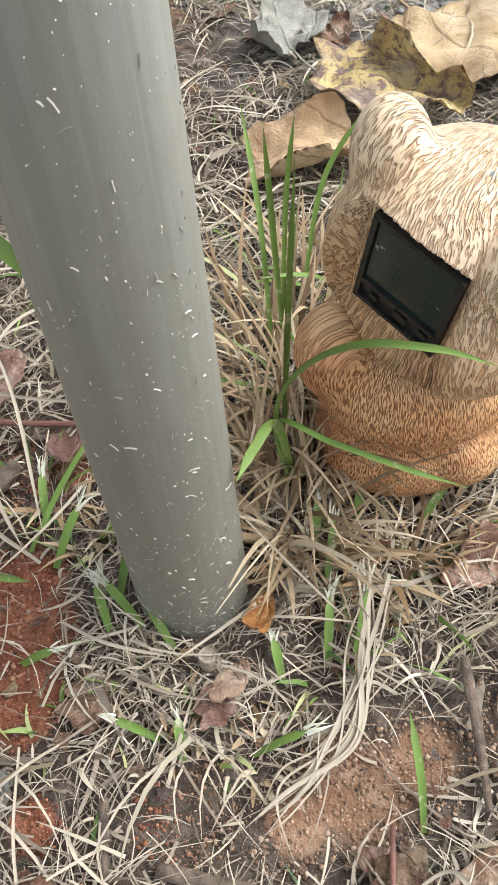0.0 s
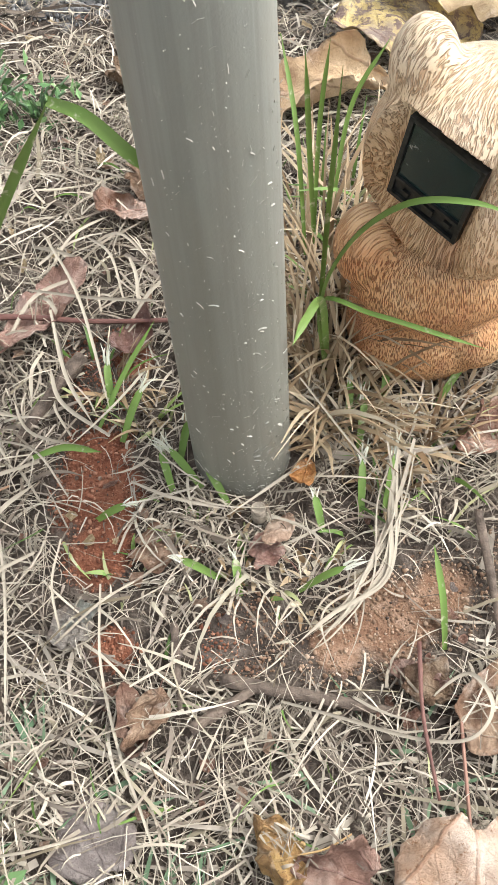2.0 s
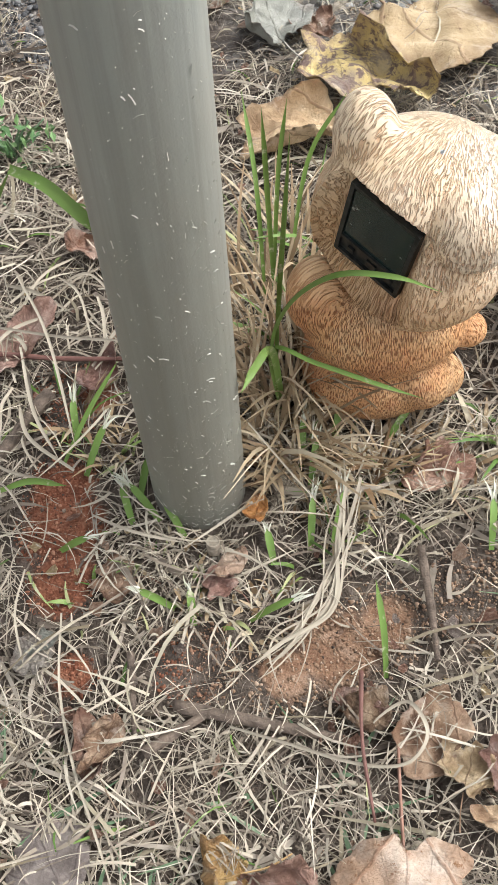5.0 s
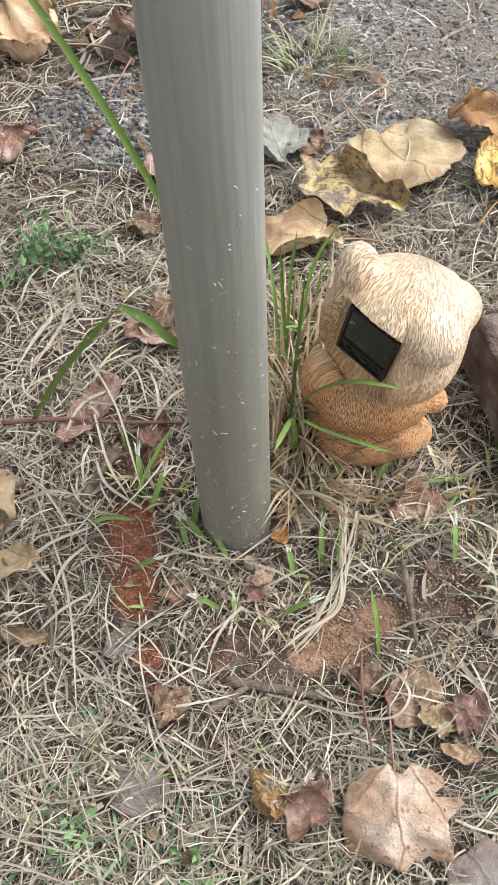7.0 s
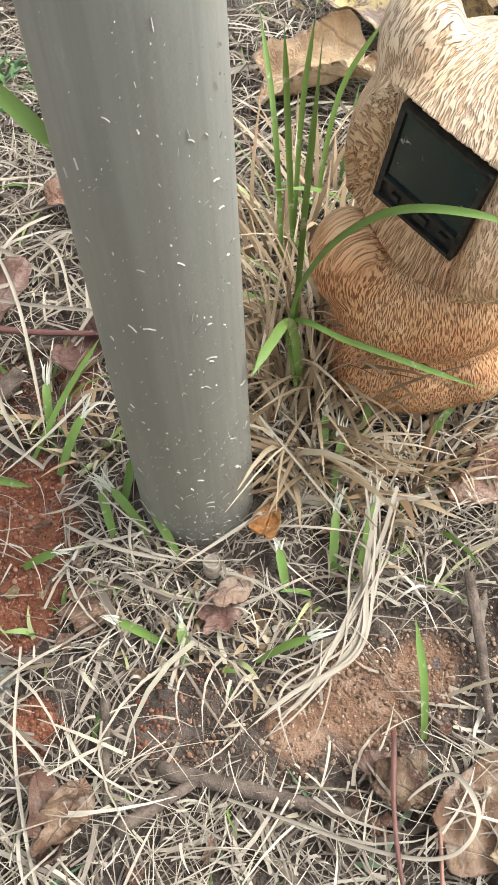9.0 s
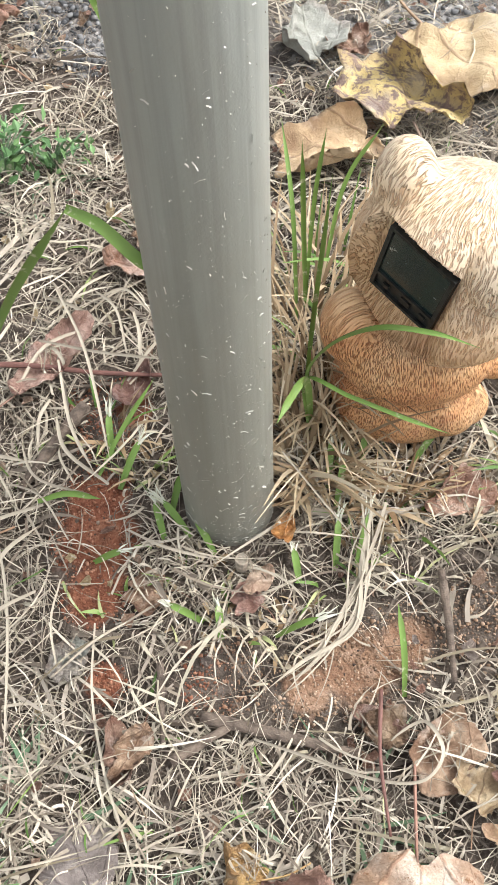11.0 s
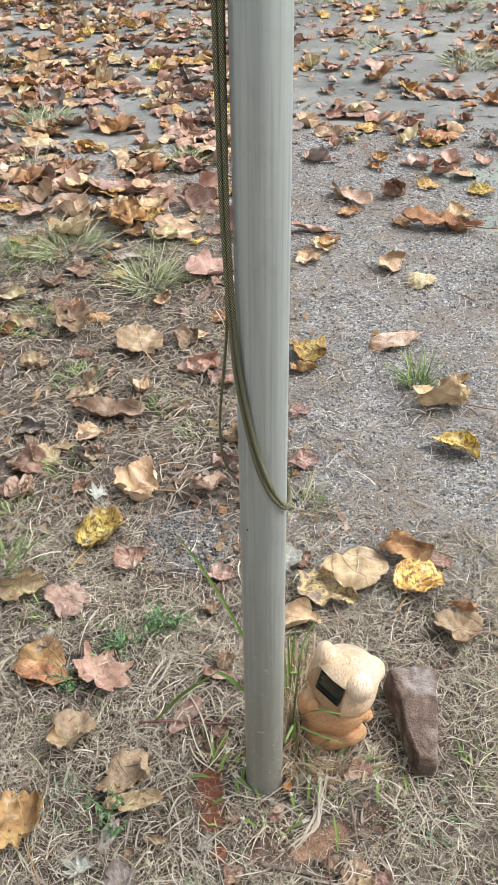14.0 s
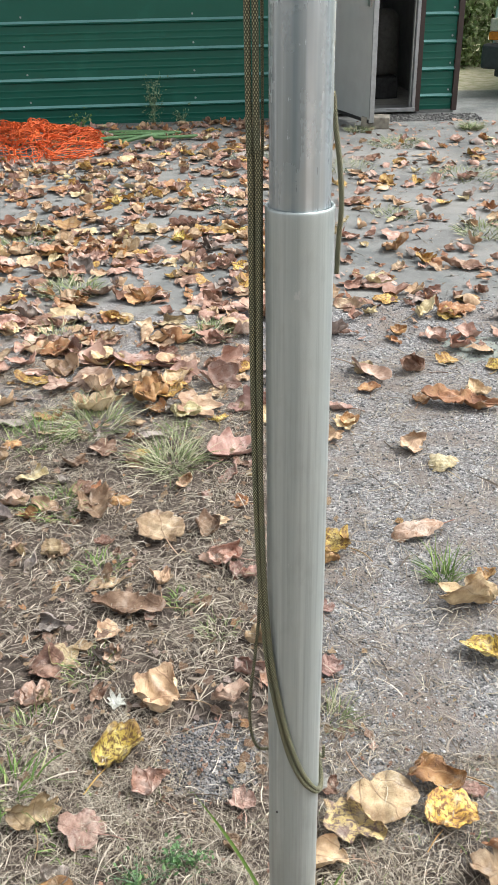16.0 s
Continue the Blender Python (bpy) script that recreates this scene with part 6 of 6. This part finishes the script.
for x, w, z0 in ((1.418, 0.05, 0.02), (CORNER - 0.018, 0.05, 0.02), (0.632, 0.05, 0.02)):
    part("trim_strip", block(w, 0.045, TOP - z0, x, -0.012, (TOP + z0) / 2, 0.004), BROWN, wall_garage, "dark brown metal trim")
part("base_strip", block(9.6, 0.02, 0.035, -4.2, 0.004, 0.012, 0.004), STEEL, wall_garage)
screw = bmesh.new()
bmesh.ops.create_uvsphere(screw, u_segments=8, v_segments=6, radius=0.009)
bmesh.ops.scale(screw, vec=(1, 0.6, 1), verts=screw.verts)
screw_me = bpy.data.meshes.new("screw")
screw.to_mesh(screw_me)
screw.free()
screw_me.materials.append(ALU)
for k in range(6):
    for x in (-3.55, -2.08, -0.62, 0.57, 1.71):
        s = new("screw", screw_me)
        s.parent, s.location = wall_garage, (x, -0.006, RIB0 + 0.045 + PITCH * k)
wall_side = tagged(new("wall_side"), "green ribbed steel side wall of the garage", "wall", kind="structure")
wall_side.matrix_basis = GM @ pose(CORNER, 0, 0, 0, 0, 90)
part("siding_panel", siding(0.03, 6.0, 0.01, TOP), STEEL, wall_side)
part("wall_core", block(6.0, 0.1, TOP, 3.0, 0.06, TOP / 2, 0), LINING, wall_side)
for name, sx, sy, sz, x, y, z, m in (("wall_back", 11.0, 0.1, TOP, -3.6, 6.0, TOP / 2, LINING), ("wall_left", 0.1, 6.0, TOP, -9.05, 3.05, TOP / 2, LINING), ("garage_floor", 10.7, 5.8, 0.04, -3.6, 3.0, 0.012, CONC), ("garage_roof", 11.6, 7.0, 0.12, -3.6, 2.9, TOP + 0.07, BROWN), ("wall_partition", 0.1, 2.6, TOP, 0.30, 1.45, TOP / 2, LINING), ("wall_partition", 1.4, 0.1, TOP, 1.0, 2.5, TOP / 2, LINING)):
    ob = new(name, bpy.data.meshes.new(name))
    bm = block(sx, sy, sz, x, y, z, 0)
    bm.to_mesh(ob.data)
    bm.free()
    ob.data.materials.append(m)
    ob.matrix_basis = GM
    tagged(ob, "plain inside of the garage", name.split("_")[0] if "garage" not in name else name.split("_")[1], kind="structure")

door_frame = tagged(new("door_frame"), "grey aluminium door frame with a sill", "door frame", kind="structure")
door_frame.matrix_basis = GM
for sx, sy, sz, x, y, z in ((0.03, 0.14, 2.04, DOOR0 + 0.012, 0.03, 1.04), (0.03, 0.14, 2.04, DOOR1 - 0.012, 0.03, 1.04), (0.014, 0.02, 2.02, DOOR1 - 0.036, 0.0, 1.04), (DOOR1 - DOOR0, 0.14, 0.03, (DOOR0 + DOOR1) / 2, 0.03, 2.06)):
    part("jamb", block(sx, sy, sz, x, y, z, 0.003), ALU, door_frame)
part("sill", block(DOOR1 - DOOR0, 0.18, 0.035, (DOOR0 + DOOR1) / 2, 0.02, 0.045, 0.004), ALU, door_frame, "bare aluminium sill")

door_1 = tagged(new("door_1"), "pale grey metal door standing open", "door", kind="structure")
door_1.matrix_basis = GM @ pose(DOOR0 - 0.01, -0.03, 0.055, 0, 0, -77)
part("door_leaf", block(0.74, 0.04, 2.0, 0.37, 0.0, 1.0, 0.004), WHITE, door_1)
part("edge_strip", block(0.014, 0.046, 2.0, 0.745, 0.0, 1.0, 0.003), ALU, door_1, "bare aluminium edge")
part("bottom_sweep", block(0.74, 0.05, 0.03, 0.37, 0.0, 0.008, 0.004), DARK, door_1, "dark rubber sweep")
handle = part("door_handle", block(0.05, 0.015, 0.16, 0.68, -0.03, 0.97, 0.004), ALU, door_1)
part("lever", block(0.11, 0.018, 0.02, 0.64, -0.06, 0.965, 0.006), ALU, handle)
for z in (0.25, 1.0, 1.75):
    part("hinge", lathe([(0.001, z - 0.05), (0.008, z - 0.05), (0.008, z + 0.05), (0.001, z + 0.05)], 12), ALU, door_1)

step = thing("concrete_block", "weathered concrete block lying before the open door", "block", 0.955, 7.52, 0)
bm = block(0.24, 0.19, 0.095, 0, 0, 0.046, 0.008)
part("block_body", bm, plain("stained_concrete", (0.24, 0.22, 0.18), 0.9, 0, 18, 0.45, 0.6), step)
step.rotation_euler = (0, 0, radians(-8))


def inside(name, label, category, shape, material, x, y, z=0.035, rx=0, ry=0, rz=0):
    ob = thing(name, label, category)
    part(name + "_body", shape, material, ob)
    ob.matrix_basis = GM @ pose(x, y, z, rx, ry, rz)
    return ob


inside("timber_plank", "bare timber plank leaning against the inner wall", "plank", block(0.06, 0.04, 1.9, 0, 0, 0.95, 0.003), WOOD, 0.90, 0.55, ry=5)
drum = inside("storage_drum", "dark domed storage drum standing inside the garage", "drum", lathe([(0.001, 0), (0.15, 0), (0.16, 0.04), (0.16, 0.44), (0.145, 0.52), (0.11, 0.575), (0.06, 0.60), (0.001, 0.605)], 32), plain("grey_plastic", (0.10, 0.095, 0.085), 0.6), 1.34, 1.05, 0.23)
inside("crate", "low dark crate of clutter inside the garage", "crate", block(0.55, 0.5, 0.2, 0, 0, 0.1, 0.01), DARK, 1.15, 0.95)
inside("paint_tin", "small dark tin with a pale label on the garage floor", "tin", lathe([(0.001, 0), (0.05, 0), (0.052, 0.005), (0.05, 0.01), (0.05, 0.12), (0.053, 0.125), (0.048, 0.13), (0.001, 0.13)], 24), DARK, 0.87, 0.30)
tin = inside("paint_tin", "small pale tin on the garage floor", "tin", lathe([(0.001, 0), (0.045, 0), (0.047, 0.005), (0.045, 0.01), (0.045, 0.09), (0.047, 0.095), (0.001, 0.095)], 24), WHITE, 0.90, 0.42, 0.165)
inside("crate", "small dark box under a tin inside the garage", "crate", block(0.16, 0.16, 0.12, 0, 0, 0.06, 0.006), DARK, 0.90, 0.42)


# ---- along the garage wall ----
def netting():
    """A heap of crumpled plastic mesh: two sets of flat strips over a lumpy heap."""
    rng = np.random.default_rng(31)
    nu, nv = 54, 48
    u, v = np.meshgrid(np.linspace(0, 1, nu), np.linspace(0, 1, nv), indexing="ij")
    fold = 0.05 * np.sin(13 * u + 6 * v) + 0.045 * np.sin(19 * v + 5 * u) + 0.025 * np.sin(37 * u - 11 * v)
    x = -2.35 + 1.05 * u + fold + 0.009 * rng.normal(size=u.shape)
    y = 6.15 + 0.95 * v + 0.06 * np.sin(21 * u + 4 * v) + 0.009 * rng.normal(size=u.shape) + 0.15 * u + 0.05 * np.sin(23 * v + 11 * u)
    hump = np.clip(np.sin(math.pi * np.clip(u * 0.86 + 0.14, 0, 1)) * np.sin(math.pi * v), 0, 1) ** 0.6
    z = 0.012 + hump * (0.07 + 0.075 * np.abs(np.sin(11 * u + 9 * v)) + 0.05 * np.abs(np.sin(27 * v - 8 * u)) + 0.03 * rng.random(u.shape))
    P = np.stack([x, y, z], -1)
    verts, faces = [], []

    def strip(line, w):
        t = np.gradient(line, axis=0)
        t /= np.linalg.norm(t, axis=1)[:, None] + 1e-9
        s = np.cross(t, rng.normal(size=3))
        s /= np.linalg.norm(s, axis=1)[:, None] + 1e-9
        up = np.cross(s, t)
        o = len(verts)
        for i in range(len(line)):
            verts.extend([line[i] - s[i] * w, line[i] + s[i] * w, line[i] + up[i] * w * 0.5])
        for i in range(len(line) - 1):
            a = o + 3 * i
            for p, q in ((0, 1), (1, 2), (2, 0)):
                faces.append((a + p, a + q, a + 3 + q, a + 3 + p))

    for i in range(nu):
        strip(catmull(P[i], 2), 0.0052)
    for j in range(nv):
        strip(catmull(P[:, j], 2), 0.0046)
    return mesh("netting", verts, faces)


g = G("orange_plastic", 0.45)
g.color(g.ramp(g.noise(g.pos(), 9, 4), (0.3, (0.68, 0.10, 0.02)), (0.7, (0.82, 0.17, 0.045))))
net = new("safety_netting", netting())
net.data.materials.append(g.m)
tagged(net, "crumpled heap of bright orange plastic safety netting by the wall", "netting")

gh = plain("green_hose", (0.10, 0.20, 0.08), 0.5, 0, 30, 0.3, 0.2)
for k, pts in enumerate((((-1.35, 6.95, 0.03), (-1.1, 7.02, 0.035), (-0.8, 7.0, 0.03), (-0.55, 7.06, 0.03)), ((-1.25, 7.15, 0.03), (-1.0, 7.12, 0.04), (-0.75, 7.18, 0.03)), ((-1.15, 6.85, 0.025), (-0.95, 6.98, 0.05), (-0.8, 7.13, 0.03)), ((-1.5, 7.25, 0.03), (-1.1, 7.28, 0.03), (-0.7, 7.22, 0.03)))):
    me = tube(pts, 0.016, 10, 8, 0.9)
    me.materials.append(gh)
    tagged(new("plant_stalk", me), "thick green cut plant stalk lying by the wall", "stalk", "cut stalks")


def leafy(name, label, category, x, y, h, spread, n, size, material, seed, kind="", base=0.0, stems=6):
    """A weed or shrub: thin curved stems with many small folded leaves."""
    rng = np.random.default_rng(seed)
    root = thing(name, label, category, x, y, float(ground_z(x, y)), kind=kind)
    verts, faces = [], []
    tips = []
    for k in range(stems):
        a = rng.uniform(0, 6.28)
        end = np.array([spread * rng.uniform(0.2, 1) * math.cos(a), spread * rng.uniform(0.2, 1) * math.sin(a), h * rng.uniform(0.6, 1.0)])
        mid = end * (0.35, 0.35, 0.55)
        tips.append((mid, end))
        part("stem", tube([(0, 0, 0), mid, end], 0.0015 + 0.004 * h, 6, 5, 0.4), MAT["twig" if h > 1 else "bluegreen"], root)
    for _ in range(n):
        mid, end = tips[rng.integers(len(tips))]
        t = base + (1 - base) * rng.random()
        c = mid * 2 * t if t < 0.5 else mid + (end - mid) * (2 * t - 1)
        c = c + rng.normal(0, spread * 0.22, 3) * (1, 1, 0.7)
        c[2] = max(c[2], 0.01)
        d = rng.normal(size=3)
        d /= np.linalg.norm(d)
        s = np.cross(d, rng.normal(size=3))
        s /= np.linalg.norm(s)
        q = np.cross(s, d)
        L = size * rng.uniform(0.6, 1.3)
        o = len(verts)
        verts += [c, c + d * L * 0.5 + s * L * 0.28 + q * L * 0.1, c + d * L, c + d * L * 0.5 - s * L * 0.28 + q * L * 0.1, c + d * L * 0.5]
        faces += [(o, o + 1, o + 4), (o + 1, o + 2, o + 4), (o + 2, o + 3, o + 4), (o + 3, o, o + 4)]
    part("foliage", mesh("foliage", verts, faces, None, False), MAT[material], root)
    return root


leafy("weed", "thin green weed growing against the garage wall", "weed", -0.98, 7.80, 0.44, 0.15, 300, 0.026, "bluegreen", 51)
leafy("weed", "low green weed growing against the garage wall", "weed", -0.72, 7.82, 0.16, 0.1, 80, 0.03, "bluegreen", 52)
leafy("weed", "low green weed growing against the garage wall", "weed", -1.6, 7.6, 0.14, 0.12, 80, 0.03, "green", 53)
for k, (x, y, h, sp, n) in enumerate(((-0.194, 0.295, 0.045, 0.045, 90), (-0.245, 0.262, 0.04, 0.05, 80), (-0.155, 0.30, 0.035, 0.03, 50), (-0.235, -0.050, 0.045, 0.03, 60), (-0.225, -0.075, 0.03, 0.03, 40), (-0.33, 0.18, 0.04, 0.04, 50), (-0.031, -0.245, 0.012, 0.02, 12), (-0.115, -0.23, 0.012, 0.03, 14))):
    leafy("weed", "low feathery green weed sprouting through dry grass", "weed", x, y, h, sp, n, 0.011, "weed", 250 + k, stems=7)
for k, (x, y, h) in enumerate(((2.45, 12.0, 1.7), (3.1, 12.3, 2.2), (4.1, 12.6, 2.6), (2.7, 13.2, 3.2), (5.2, 13.0, 2.8), (1.9, 12.9, 2.6))):
    leafy("shrub", "dense pale green leafy shrub at the edge of the lawn", "shrub", x, y, h, 0.85, 4200, 0.075, "shrub", 54 + k, base=0.0, stems=14)


# ---- a parked van at the edge of the drive ----
def van():
    paint = plain("white_car_paint", (0.75, 0.75, 0.74), 0.25, 0, 4, 0.04, 0.02)
    black = plain("grey_black_bumper", (0.045, 0.046, 0.048), 0.5, 0, 20, 0.25, 0.1)
    rubber = plain("tyre_rubber", (0.02, 0.02, 0.02), 0.85, 0, 40, 0.3, 0.3)
    lens, amber, glass = plain("headlamp_lens", (0.50, 0.47, 0.38), 0.12), plain("amber_lens", (0.62, 0.22, 0.03), 0.15), plain("tinted_glass", (0.02, 0.025, 0.03), 0.05)
    v = thing("van", "white van with a dark bumper parked at the lawn's edge", "van", 2.93, 8.86, 0)
    v.scale = (0.9, 0.9, 0.9)
    v.rotation_euler = (0, 0, radians(-34))
    bm = block(1.78, 4.4, 0.62, 0, 2.3, 0.62, 0.06, 3)
    part("body", bm, paint, v)
    cab = block(1.66, 3.3, 0.95, 0, 2.8, 1.35, 0.1, 3)
    for w in cab.verts:
        if w.co.z > 1.4 and w.co.y < 1.6:
            w.co.y += 0.55
    part("cab", cab, paint, v)
    part("windscreen", block(1.45, 0.05, 0.5, 0, 1.28, 1.42, 0.02), glass, v, "tinted windscreen")
    part("bumper", block(1.86, 0.24, 0.26, 0, 0.02, 0.42, 0.05, 3), black, v, "dark grey plastic bumper")
    part("air_dam", block(1.6, 0.16, 0.12, 0, 0.10, 0.26, 0.03), black, v)
    grille = part("grille", block(1.16, 0.06, 0.22, 0, 0.05, 0.70, 0.01), black, v, "black slatted grille")
    for k in range(3):
        part("slat", block(1.12, 0.03, 0.018, 0, 0.01, 0.64 + 0.06 * k, 0.004), paint, grille)
    for s in (-1, 1):
        lamp = part("headlamp", block(0.25, 0.07, 0.13, s * 0.77, 0.05, 0.74, 0.015), lens, v, "clear headlamp")
        part("indicator", block(0.25, 0.07, 0.085, s * 0.775, 0.05, 0.625, 0.012), amber, lamp, "amber indicator lens")
        for y in (0.85, 3.5):
            wheel = new("wheel")
            wheel.parent, wheel.location, wheel.rotation_euler = v, (s * 0.76, y, 0.33), (0, radians(90), 0)
            part("tyre", lathe([(0.2, -0.1), (0.30, -0.105), (0.33, -0.08), (0.335, 0), (0.33, 0.08), (0.30, 0.105), (0.2, 0.1), (0.2, -0.1)], 36), rubber, wheel)
            part("rim", lathe([(0.001, s * 0.06), (0.06, s * 0.08), (0.19, s * 0.05), (0.2, s * 0.095), (0.2, -s * 0.09)], 36), ALU, wheel)


van()
